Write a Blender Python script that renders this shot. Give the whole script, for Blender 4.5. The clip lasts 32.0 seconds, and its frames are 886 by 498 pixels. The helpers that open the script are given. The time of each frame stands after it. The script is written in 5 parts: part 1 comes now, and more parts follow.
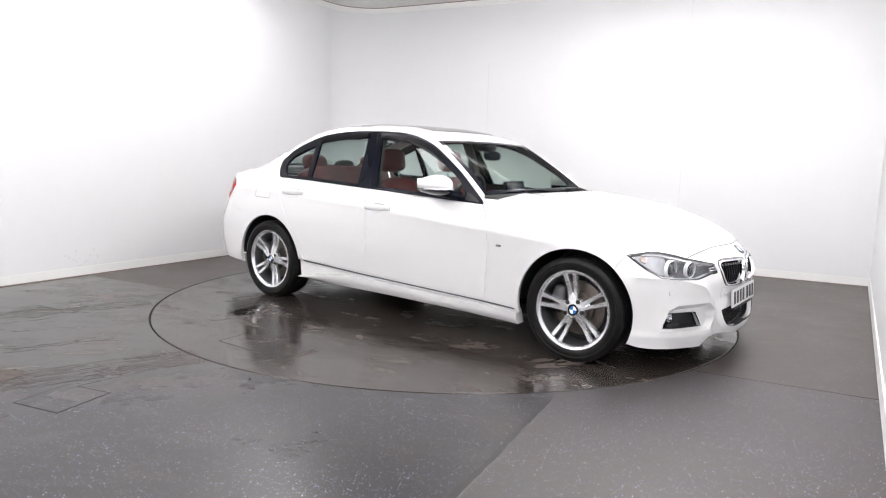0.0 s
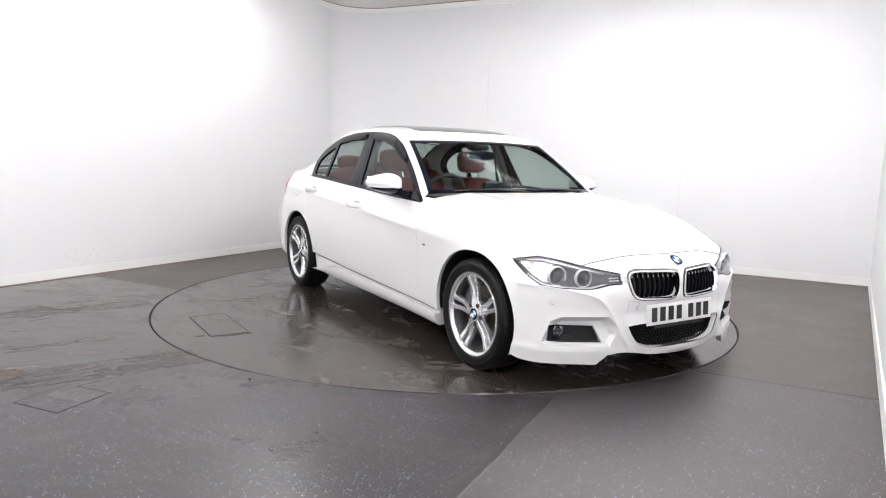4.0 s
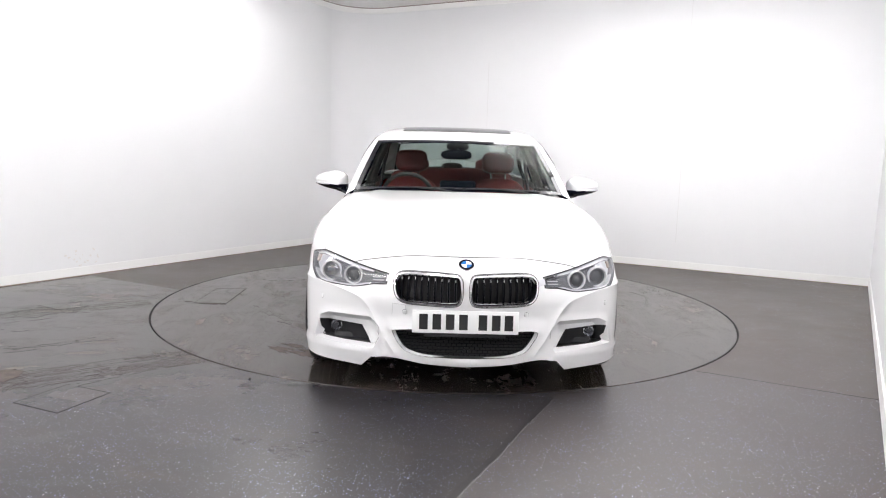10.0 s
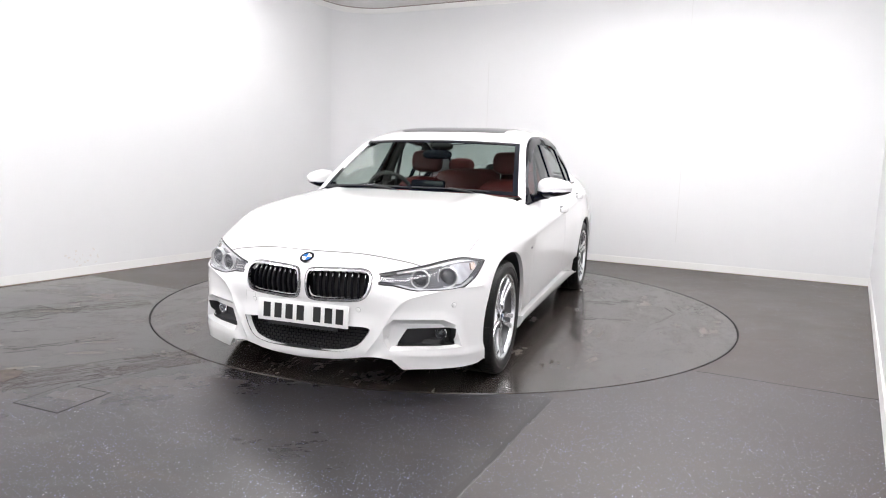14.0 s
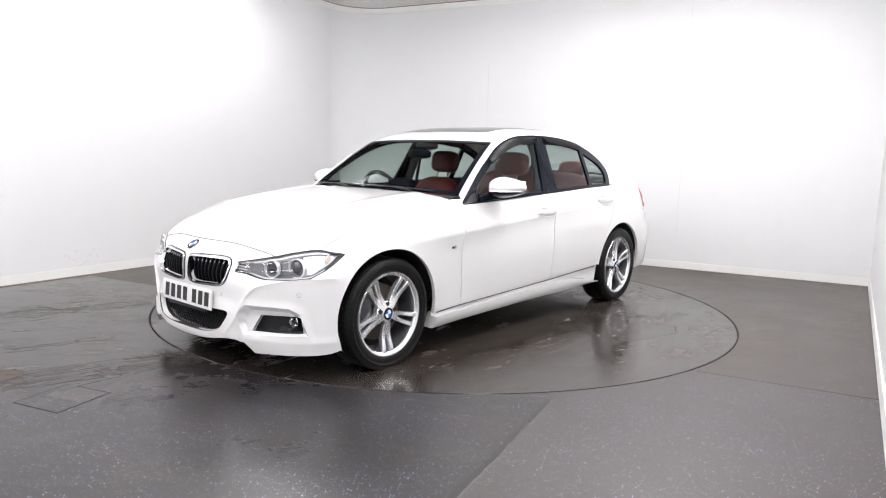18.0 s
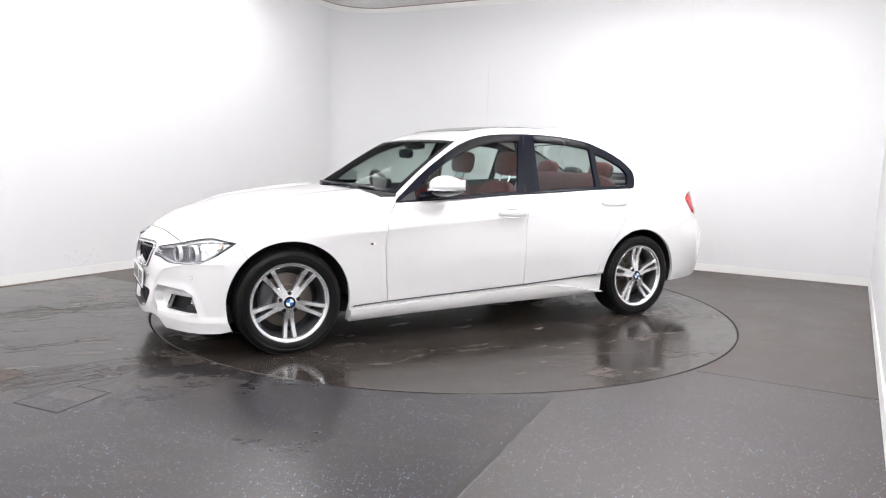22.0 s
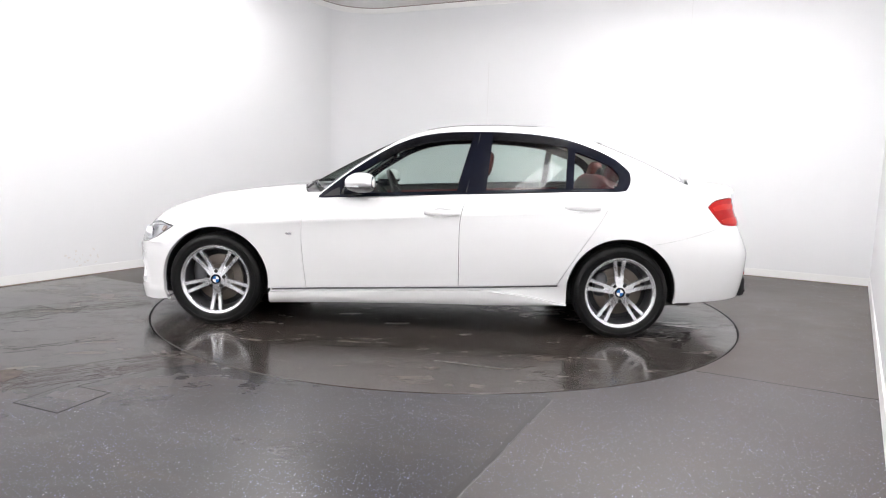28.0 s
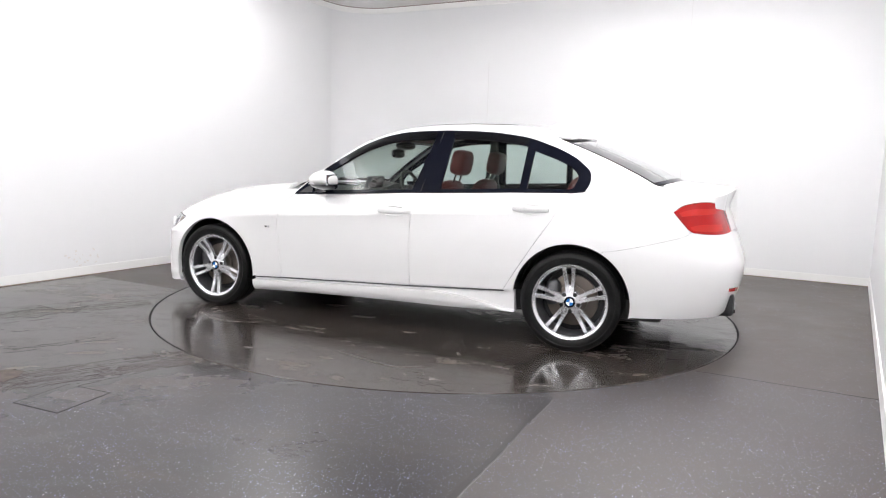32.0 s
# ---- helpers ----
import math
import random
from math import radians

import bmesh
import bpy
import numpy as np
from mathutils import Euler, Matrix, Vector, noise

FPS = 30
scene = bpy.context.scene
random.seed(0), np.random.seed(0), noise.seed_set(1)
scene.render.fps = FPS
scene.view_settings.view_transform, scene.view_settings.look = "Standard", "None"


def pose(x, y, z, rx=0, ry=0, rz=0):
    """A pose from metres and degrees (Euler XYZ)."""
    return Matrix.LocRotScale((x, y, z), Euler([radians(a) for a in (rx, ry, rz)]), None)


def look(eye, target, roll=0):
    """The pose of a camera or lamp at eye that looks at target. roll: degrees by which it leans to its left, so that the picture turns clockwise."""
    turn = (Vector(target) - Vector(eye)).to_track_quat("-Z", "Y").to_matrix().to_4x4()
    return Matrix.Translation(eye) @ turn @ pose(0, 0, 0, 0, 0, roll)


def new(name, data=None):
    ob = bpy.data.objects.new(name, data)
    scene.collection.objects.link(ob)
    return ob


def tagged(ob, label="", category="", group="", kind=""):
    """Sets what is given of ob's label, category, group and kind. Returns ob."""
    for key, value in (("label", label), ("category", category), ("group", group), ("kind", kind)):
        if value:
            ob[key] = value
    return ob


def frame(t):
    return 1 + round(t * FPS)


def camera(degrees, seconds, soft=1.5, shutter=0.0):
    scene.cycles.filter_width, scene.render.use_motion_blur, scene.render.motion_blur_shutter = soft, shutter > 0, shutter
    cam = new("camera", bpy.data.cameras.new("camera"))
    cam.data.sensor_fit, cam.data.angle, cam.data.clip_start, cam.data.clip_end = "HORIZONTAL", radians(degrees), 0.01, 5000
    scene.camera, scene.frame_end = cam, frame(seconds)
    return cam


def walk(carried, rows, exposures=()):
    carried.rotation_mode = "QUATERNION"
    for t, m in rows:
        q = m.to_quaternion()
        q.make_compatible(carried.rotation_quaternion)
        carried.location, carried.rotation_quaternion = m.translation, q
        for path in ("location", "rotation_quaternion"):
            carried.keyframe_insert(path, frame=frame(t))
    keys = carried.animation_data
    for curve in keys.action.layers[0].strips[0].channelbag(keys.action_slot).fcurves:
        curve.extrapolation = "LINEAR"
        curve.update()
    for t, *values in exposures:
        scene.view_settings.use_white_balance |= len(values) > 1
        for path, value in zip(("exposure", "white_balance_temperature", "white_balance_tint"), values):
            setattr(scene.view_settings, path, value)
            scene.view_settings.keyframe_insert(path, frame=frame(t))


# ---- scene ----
cam = camera(66.05, 32.0, soft=1.1)
EYE = (0.0, -5.562, 1.198)
CAM = look(EYE, (-0.0061, -0.605, 0.5345), 1.607)
walk(cam, [(0.0, CAM), (32.0, CAM)])
scene.view_settings.exposure = 0.0

# ---- the turntable's heading (degrees), time by time ----
TURN = [(0.0, -37.13), (3.5, -55.30), (7.0, -73.70), (10.5, -91.63), (14.0, -109.60), (17.5, -127.58),
        (21.0, -145.58), (24.5, -163.39), (28.0, -181.37), (32.0, -201.60)]
CAR_AT = (0.163, 0.078)          # the car's middle on the turntable
DISC_R = 2.282


def heading(t):
    return float(np.interp(t, [a for a, _ in TURN], [b for _, b in TURN]))


# ---- world and lamps ----
world = bpy.data.worlds.new("world")
scene.world = world
world.use_nodes = True
world.node_tree.nodes["Background"].inputs[0].default_value = (0.9, 0.95, 1.0, 1)
world.node_tree.nodes["Background"].inputs[1].default_value = 0.05

LAMP_POWER = 12.0
SIDE_POWER = 10.0
RIGHT_POWER = 23.5
BACK_POWER = 18.0
CEIL = 3.20


# ---- materials ----
def mat(name, color, rough=0.5, metal=0.0, **kw):
    m = bpy.data.materials.new(name)
    m.use_nodes = True
    b = m.node_tree.nodes["Principled BSDF"]
    b.inputs["Base Color"].default_value = (*color, 1)
    b.inputs["Roughness"].default_value = rough
    b.inputs["Metallic"].default_value = metal
    for k, v in kw.items():
        b.inputs[k.replace("_", " ")].default_value = v
    return m


class N:
    """Short hand for a material's node tree."""

    def __init__(self, m):
        self.t = m.node_tree
        self.b = self.t.nodes["Principled BSDF"]
        self.co = self.t.nodes.new("ShaderNodeTexCoord").outputs["Object"]

    def link(self, a, b):
        self.t.links.new(a, b)

    def noise(self, scale, detail=4, rough=0.55, vec=None, dist=0.0):
        n = self.t.nodes.new("ShaderNodeTexNoise")
        n.inputs["Scale"].default_value, n.inputs["Detail"].default_value = scale, detail
        n.inputs["Roughness"].default_value, n.inputs["Distortion"].default_value = rough, dist
        self.link(vec or self.co, n.inputs["Vector"])
        return n.outputs["Fac"]

    def stretch(self, sx, sy, sz, turn=0.0):
        n = self.t.nodes.new("ShaderNodeMapping")
        n.inputs["Scale"].default_value = (sx, sy, sz)
        n.inputs["Rotation"].default_value = (0, 0, radians(turn))
        self.link(self.co, n.inputs["Vector"])
        return n.outputs["Vector"]

    def ramp(self, fac, stops):
        n = self.t.nodes.new("ShaderNodeValToRGB")
        e = n.color_ramp.elements
        while len(e) < len(stops):
            e.new(0.5)
        for k, (p, c) in zip(e, stops):
            k.position = p
            k.color = (*c, 1) if isinstance(c, tuple) else (c, c, c, 1)
        self.link(fac, n.inputs[0])
        return n.outputs[0]

    def mix(self, fac, a, b, how="MIX"):
        n = self.t.nodes.new("ShaderNodeMix")
        n.data_type, n.blend_type = "RGBA", how
        for sock, v in ((n.inputs[0], fac), (n.inputs[6], a), (n.inputs[7], b)):
            if isinstance(v, (int, float)):
                sock.default_value = v
            elif isinstance(v, tuple):
                sock.default_value = (*v, 1)
            else:
                self.link(v, sock)
        return n.outputs[2]

    def math(self, op, a, b=0.0):
        n = self.t.nodes.new("ShaderNodeMath")
        n.operation = op
        for sock, v in zip(n.inputs, (a, b)):
            if isinstance(v, (int, float)):
                sock.default_value = v
            else:
                self.link(v, sock)
        return n.outputs[0]

    def voronoi(self, scale, out="Distance"):
        n = self.t.nodes.new("ShaderNodeTexVoronoi")
        n.inputs["Scale"].default_value = scale
        self.link(self.co, n.inputs["Vector"])
        return n.outputs[out]

    def bump(self, h, strength, dist=0.01):
        n = self.t.nodes.new("ShaderNodeBump")
        n.inputs["Strength"].default_value, n.inputs["Distance"].default_value = strength, dist
        self.link(h, n.inputs["Height"])
        self.link(n.outputs[0], self.b.inputs["Normal"])

    def set(self, name, v):
        self.link(v, self.b.inputs[name])


def wall_paint(name, tint):
    m = mat(name, tint, 0.55)
    n = N(m)
    a = n.noise(0.7, 3)
    n.set("Base Color", n.ramp(a, [(0.3, tuple(c * 0.97 for c in tint)), (0.7, tint)]))
    n.bump(n.noise(60, 3), 0.06, 0.004)
    return m


def vinyl(name, tone, flecks, rough, dirt_amount, brown=0.0, wet=0.0, film=0.0, swept=False):
    """Dark safety vinyl: fine pale blue flecks, brown dirt, wet patches with clear edges and dried films."""
    m = mat(name, (tone, tone, tone), 0.3)
    n = N(m)
    big, mid, fine = n.noise(0.8, 5, 0.6), n.noise(4, 6, 0.68, dist=0.8), n.noise(140, 2)
    smear = n.noise(1.5, 8, 0.66, n.stretch(1.0, 3.4, 1.0, 32), 0.7)
    cloud = n.noise(2.1, 8, 0.66, n.stretch(1.0, 2.2, 1.0, -20), 1.1)
    base = n.mix(n.ramp(big, [(0.35, 0.0), (0.7, 1.0)]), (tone * 1.0, tone * (0.90 - 0.05 * brown), tone * (0.91 - 0.14 * brown)),
                 (tone * 1.3, tone * (1.12 - 0.10 * brown), tone * (1.10 - 0.22 * brown)))
    dry = 1.0
    if swept:
        # swept and damp close to the turntable, dry and flecked further out
        sep = n.t.nodes.new("ShaderNodeSeparateXYZ")
        n.link(n.co, sep.inputs[0])
        dry = n.math("ADD", n.math("MULTIPLY", sep.outputs[1], -1.0), n.math("MULTIPLY", n.math("SUBTRACT", mid, 0.5), 0.9))
        dry = n.math("SUBTRACT", dry, n.math("MULTIPLY", sep.outputs[0], -0.30))
        dry = n.ramp(n.math("SUBTRACT", dry, 1.30), [(0.05, 0.0), (0.75, 1.0)])
    dirt = n.ramp(n.math("ADD", n.math("MULTIPLY", mid, 0.5), n.math("MULTIPLY", smear, 0.5)), [(0.49, 0.0), (0.64, 1.0)])
    dirt = n.math("MULTIPLY", dirt, n.math("ADD", dirt_amount, n.math("MULTIPLY", n.math("SUBTRACT", 1.0, dry), 0.40)))
    base = n.mix(dirt, base, (0.105, 0.076, 0.060))
    base = n.mix(n.math("MULTIPLY", n.ramp(fine, [(0.45, 0.0), (0.6, 1.0)]), 0.35), base, (tone * 0.5, tone * 0.5, tone * 0.5))
    wetness = n.math("MULTIPLY", n.ramp(cloud, [(0.53, 0.0), (0.57, 1.0)]), wet)
    dried = n.math("MULTIPLY", n.ramp(smear, [(0.57, 0.0), (0.60, 0.75), (0.74, 1.0)]), film)
    base = n.mix(n.math("MULTIPLY", wetness, 0.45), base, (tone * 0.4, tone * 0.36, tone * 0.34))
    base = n.mix(n.math("MULTIPLY", dried, 0.5), base, (0.082, 0.066, 0.056))
    for scale, size, share, glow in ((66, 0.18, flecks * 1.0, 0.78), (115, 0.22, flecks * 1.3, 0.42)):
        d, c = n.voronoi(scale), n.voronoi(scale, "Color")
        sep = n.t.nodes.new("ShaderNodeSeparateColor")
        n.link(c, sep.inputs[0])
        dot = n.math("MULTIPLY", n.math("LESS_THAN", d, size), n.math("GREATER_THAN", sep.outputs[0], 1 - share))
        dot = n.math("MULTIPLY", dot, n.ramp(n.noise(2.6, 4), [(0.3, 0.35), (0.62, 1.0)]))
        fleck = n.ramp(sep.outputs[1], [(0.0, (0.12 * glow, 0.13 * glow, 0.26 * glow)), (0.5, (0.34 * glow, 0.38 * glow, 0.76 * glow)),
                                        (0.85, (0.70 * glow, 0.74 * glow, 0.92 * glow)), (1.0, (0.9 * glow, 0.9 * glow, 0.95 * glow))])
        base = n.mix(n.math("MULTIPLY", dot, dry), base, fleck)
    n.set("Base Color", base)
    r = n.ramp(big, [(0.3, rough[0]), (0.7, rough[1])])
    if swept:
        r = n.math("SUBTRACT", r, n.math("MULTIPLY", n.math("SUBTRACT", 1.0, dry), 0.18))
    r = n.mix(n.math("MULTIPLY", dirt, 0.8), r, (0.5, 0.5, 0.5))
    r = n.mix(n.math("MULTIPLY", dried, 0.6), r, (0.45, 0.45, 0.45))
    r = n.mix(wetness, r, (0.05, 0.05, 0.05))
    n.set("Roughness", n.math("ADD", r, n.math("MULTIPLY", fine, 0.05)))
    n.bump(n.math("ADD", n.math("MULTIPLY", mid, 0.3), n.math("MULTIPLY", fine, 0.2)), 0.05, 0.003)
    return m


M_WALL = wall_paint("white_wall_paint", (0.775, 0.78, 0.79))
M_TRIM = wall_paint("white_gloss_paint", (0.84, 0.84, 0.83))
M_CEIL = mat("ceiling_tile", (0.62, 0.61, 0.59), 0.8)
_n = N(M_CEIL)
_n.set("Base Color", _n.ramp(_n.noise(14, 6, 0.7), [(0.3, (0.78, 0.76, 0.75)), (0.7, (0.88, 0.86, 0.85))]))
M_FLOOR = vinyl("grey_flecked_vinyl", 0.050, 0.42, (0.34, 0.44), 0.22, 0.05)
M_FLOOR2 = vinyl("dark_flecked_vinyl", 0.025, 0.46, (0.28, 0.36), 0.25, -0.3, 0.20, 0.20, True)
M_FLOOR4 = vinyl("dry_vinyl", 0.054, 0.16, (0.34, 0.46), 0.50, 0.85, 0.04, 0.20)
M_DISC = vinyl("turntable_vinyl", 0.036, 0.03, (0.11, 0.22), 0.50, 1.0, 0.55, 0.18)
M_MUD = mat("dried_mud", (0.085, 0.066, 0.056), 0.7)
_n = N(M_MUD)
_n.set("Base Color", _n.ramp(_n.noise(25, 5), [(0.3, (0.046, 0.037, 0.032)), (0.7, (0.088, 0.069, 0.058))]))
M_WET = mat("water_film", (0.030, 0.027, 0.026), 0.04)
# for pale dried smears, and for one wet streak's shine put into the colour
M_SMEAR = mat("pale_smear_and_shine", (0.095, 0.086, 0.080), 0.25)
M_SMEAR2 = mat("brown_dried_smear", (0.038, 0.030, 0.026), 0.24)
M_SEAM = mat("seam_weld", (0.075, 0.071, 0.071), 0.4)
M_GRIME = mat("seam_grime", (0.020, 0.018, 0.018), 0.35)
M_SCUFF = mat("wall_scuff", (0.72, 0.69, 0.66), 0.7)
M_GAP = mat("black_gap", (0.012, 0.012, 0.012), 0.7)
M_GLOW = bpy.data.materials.new("lamp_diffuser")
M_GLOW.use_nodes = True
_b = M_GLOW.node_tree.nodes["Principled BSDF"]
_b.inputs["Emission Color"].default_value = (1.0, 0.985, 1.0, 1)
_b.inputs["Emission Strength"].default_value = LAMP_POWER
M_GLOW_SIDE = M_GLOW.copy()
M_GLOW_SIDE.name = "wide_lamp_diffuser"
M_GLOW_SIDE.node_tree.nodes["Principled BSDF"].inputs["Emission Strength"].default_value = SIDE_POWER
M_GLOW_RIGHT = M_GLOW.copy()
M_GLOW_RIGHT.name = "bright_lamp_diffuser"
M_GLOW_RIGHT.node_tree.nodes["Principled BSDF"].inputs["Emission Strength"].default_value = RIGHT_POWER
M_GLOW_BACK = M_GLOW.copy()
M_GLOW_BACK.name = "back_fill_diffuser"
M_GLOW_BACK.node_tree.nodes["Principled BSDF"].inputs["Emission Strength"].default_value = BACK_POWER

M_PAINT = mat("white_car_paint", (0.80, 0.80, 0.80), 0.34, 0.0, Coat_Weight=1.0, Coat_Roughness=0.03)
M_BLACK = mat("gloss_black_trim", (0.004, 0.005, 0.011), 0.04, 0.0, Specular_IOR_Level=0.15)
M_MATT = mat("black_plastic", (0.013, 0.013, 0.015), 0.5)
M_MESH = mat("grille_black", (0.005, 0.005, 0.007), 0.35, 0.0, Specular_IOR_Level=0.06)
M_RUBBER = mat("tyre_rubber", (0.010, 0.010, 0.010), 0.42, 0.0, Specular_IOR_Level=0.22)
_n = N(M_RUBBER)
_n.set("Base Color", _n.ramp(_n.noise(9, 5), [(0.35, 0.005), (0.75, 0.010)]))
M_CHROME = mat("chrome", (0.80, 0.80, 0.82), 0.12, 1.0)
M_TIP = mat("dark_chrome", (0.34, 0.34, 0.35), 0.18, 1.0)
M_ALLOY = mat("silver_alloy", (0.80, 0.81, 0.83), 0.24, 0.80, Coat_Weight=0.4, Coat_Roughness=0.08)
M_ALLOY_IN = mat("grey_alloy", (0.10, 0.102, 0.108), 0.38, 0.6)
M_DISCBR = mat("brake_disc_steel", (0.17, 0.145, 0.125), 0.4, 0.7)
M_RED = mat("red_leather", (0.15, 0.014, 0.011), 0.45)
_n = N(M_RED)
_n.bump(_n.noise(220, 2), 0.15, 0.002)
_n.set("Base Color", _n.ramp(_n.noise(4, 4), [(0.3, (0.110, 0.012, 0.011)), (0.7, (0.175, 0.017, 0.015))]))
M_DARKIN = mat("dark_interior_plastic", (0.034, 0.033, 0.033), 0.55)
M_GREYIN = mat("grey_headlining", (0.32, 0.31, 0.30), 0.85)
M_TAIL = mat("red_lens", (0.38, 0.005, 0.005), 0.12, 0.0, Specular_IOR_Level=0.3)
M_TAIL2 = mat("pale_red_lens", (0.50, 0.016, 0.012), 0.12, 0.0, Specular_IOR_Level=0.3)
M_AMBER = mat("amber_lens", (0.60, 0.48, 0.41), 0.25, 0.4)
M_LAMPIN = mat("lamp_housing_grey", (0.13, 0.13, 0.14), 0.34, 0.2, Specular_IOR_Level=0.3)
M_FACET = mat("lamp_facets", (0.60, 0.60, 0.62), 0.28, 0.75)
M_SILVER = mat("lamp_silver", (0.86, 0.86, 0.87), 0.25, 0.4)
M_PROJ = mat("projector_glass", (0.07, 0.072, 0.08), 0.06, 0.0, Specular_IOR_Level=0.6)
M_PLATE = mat("white_plate", (0.80, 0.80, 0.79), 0.3)
M_INK = mat("black_ink", (0.01, 0.01, 0.01), 0.4)
M_BLUE = mat("badge_blue", (0.02, 0.16, 0.50), 0.2, 0.0, Coat_Weight=1.0)
M_WHITE = mat("badge_white", (0.85, 0.85, 0.85), 0.2)


def glass(name, tint, mixin=0.0, gain=1.0):
    """Thin tinted glass: it lets the view straight through and mirrors by Fresnel."""
    m = bpy.data.materials.new(name)
    m.use_nodes = True
    t = m.node_tree
    t.nodes.remove(t.nodes["Principled BSDF"])
    out = t.nodes["Material Output"]
    tr, gl, mx, lw = (t.nodes.new("ShaderNode" + k) for k in ("BsdfTransparent", "BsdfGlossy", "MixShader", "LayerWeight"))
    tr.inputs[0].default_value = (*tint, 1)
    gl.inputs["Roughness"].default_value = 0.01
    gl.inputs[0].default_value = (gain, gain, gain, 1)
    lw.inputs[0].default_value = 0.5
    p5, ad = t.nodes.new("ShaderNodeMath"), t.nodes.new("ShaderNodeMath")
    p5.operation, ad.operation = "POWER", "MULTIPLY_ADD"
    p5.inputs[1].default_value = 4.0
    ad.inputs[1].default_value, ad.inputs[2].default_value = 0.9, 0.055 + mixin
    t.links.new(lw.outputs["Facing"], p5.inputs[0])
    t.links.new(p5.outputs[0], ad.inputs[0])
    t.links.new(ad.outputs[0], mx.inputs[0])
    t.links.new(tr.outputs[0], mx.inputs[1])
    t.links.new(gl.outputs[0], mx.inputs[2])
    t.links.new(mx.outputs[0], out.inputs[0])
    return m


M_SUN = mat("roof_glass", (0.05, 0.05, 0.055), 0.10, 0.0, Specular_IOR_Level=0.5)
M_GLASS = glass("green_tinted_glass", (0.72, 0.80, 0.77), 0.02, 0.45)
M_GLASS_W = glass("windscreen_glass", (0.70, 0.78, 0.745), 0.01, 0.07)
M_GLASS_R = glass("rear_window_glass", (0.72, 0.80, 0.78), 0.14)
M_LENS = glass("clear_lens", (0.92, 0.93, 0.95), -0.03)


# ---- mesh helpers ----
def mesh_of(name, verts, faces, smooth=True):
    me = bpy.data.meshes.new(name)
    me.from_pydata([tuple(v) for v in verts], [], [tuple(f) for f in faces])
    me.update()
    if smooth:
        me.polygons.foreach_set("use_smooth", [True] * len(me.polygons))
    return me


def place(name, me, material, parent=None, label=""):
    ob = new(name, me)
    if material and not me.materials:
        me.materials.append(material)
    if parent:
        ob.parent = parent
    if label:
        ob["label"] = label
    return ob


def part(name, bm, material, parent=None, label="", smooth=False):
    me = bpy.data.meshes.new(name)
    bmesh.ops.recalc_face_normals(bm, faces=bm.faces[:])
    bm.to_mesh(me)
    bm.free()
    if smooth:
        me.polygons.foreach_set("use_smooth", [True] * len(me.polygons))
        me.set_sharp_from_angle(angle=radians(38))
    return place(name, me, material, parent, label)


def box(x0, x1, y0, y1, z0, z1, bevel=0.0, bm=None, seg=2, m=None):
    b = bmesh.new()
    mm = Matrix.Translation(((x0 + x1) / 2, (y0 + y1) / 2, (z0 + z1) / 2)) @ Matrix.Diagonal((abs(x1 - x0), abs(y1 - y0), abs(z1 - z0), 1))
    bmesh.ops.create_cube(b, size=1, matrix=mm)
    if bevel:
        bmesh.ops.bevel(b, geom=b.edges[:], offset=bevel, segments=seg, profile=0.5, affect="EDGES")
    if m is not None:
        b.transform(m)
    if bm is None:
        return b
    join(bm, b)
    return bm


def join(bm, other):
    me = bpy.data.meshes.new("tmp")
    other.to_mesh(me)
    other.free()
    bm.from_mesh(me)
    bpy.data.meshes.remove(me)
    return bm


def lathe(profile, n=48, axis="y", closed=False, cap=True):
    """A turned body: (radius, place along the axis) pairs."""
    bm = bmesh.new()
    rings = []
    for r, h in profile:
        ring = []
        for k in range(n):
            a = 2 * math.pi * k / n
            p = (r * math.cos(a), h, r * math.sin(a)) if axis == "y" else ((h, r * math.cos(a), r * math.sin(a)) if axis == "x" else (r * math.cos(a), r * math.sin(a), h))
            ring.append(bm.verts.new(p))
        rings.append(ring)
    pairs = list(zip(rings, rings[1:])) + ([(rings[-1], rings[0])] if closed else [])
    for a, b in pairs:
        for k in range(n):
            bm.faces.new((a[k], a[(k + 1) % n], b[(k + 1) % n], b[k]))
    if not closed and cap:
        for ring in (rings[0], rings[-1]):
            if (ring[0].co - ring[n // 2].co).length > 0.002:
                bm.faces.new(ring)
    return bm


def tube(points, radius, n=8, bm=None):
    """A round bar along points."""
    bm = bm or bmesh.new()
    pts = [Vector(p) for p in points]
    rings = []
    up = Vector((0.13, 0.21, 0.97))
    for i, p in enumerate(pts):
        d = (pts[min(i + 1, len(pts) - 1)] - pts[max(i - 1, 0)]).normalized()
        a = d.cross(up).normalized()
        b = d.cross(a)
        r = radius[i] if isinstance(radius, (list, tuple)) else radius
        rings.append([bm.verts.new(p + r * (math.cos(2 * math.pi * k / n) * a + math.sin(2 * math.pi * k / n) * b)) for k in range(n)])
    for a, b in zip(rings, rings[1:]):
        for k in range(n):
            bm.faces.new((a[k], a[(k + 1) % n], b[(k + 1) % n], b[k]))
    bm.faces.new(rings[0])
    bm.faces.new(rings[-1])
    return bm


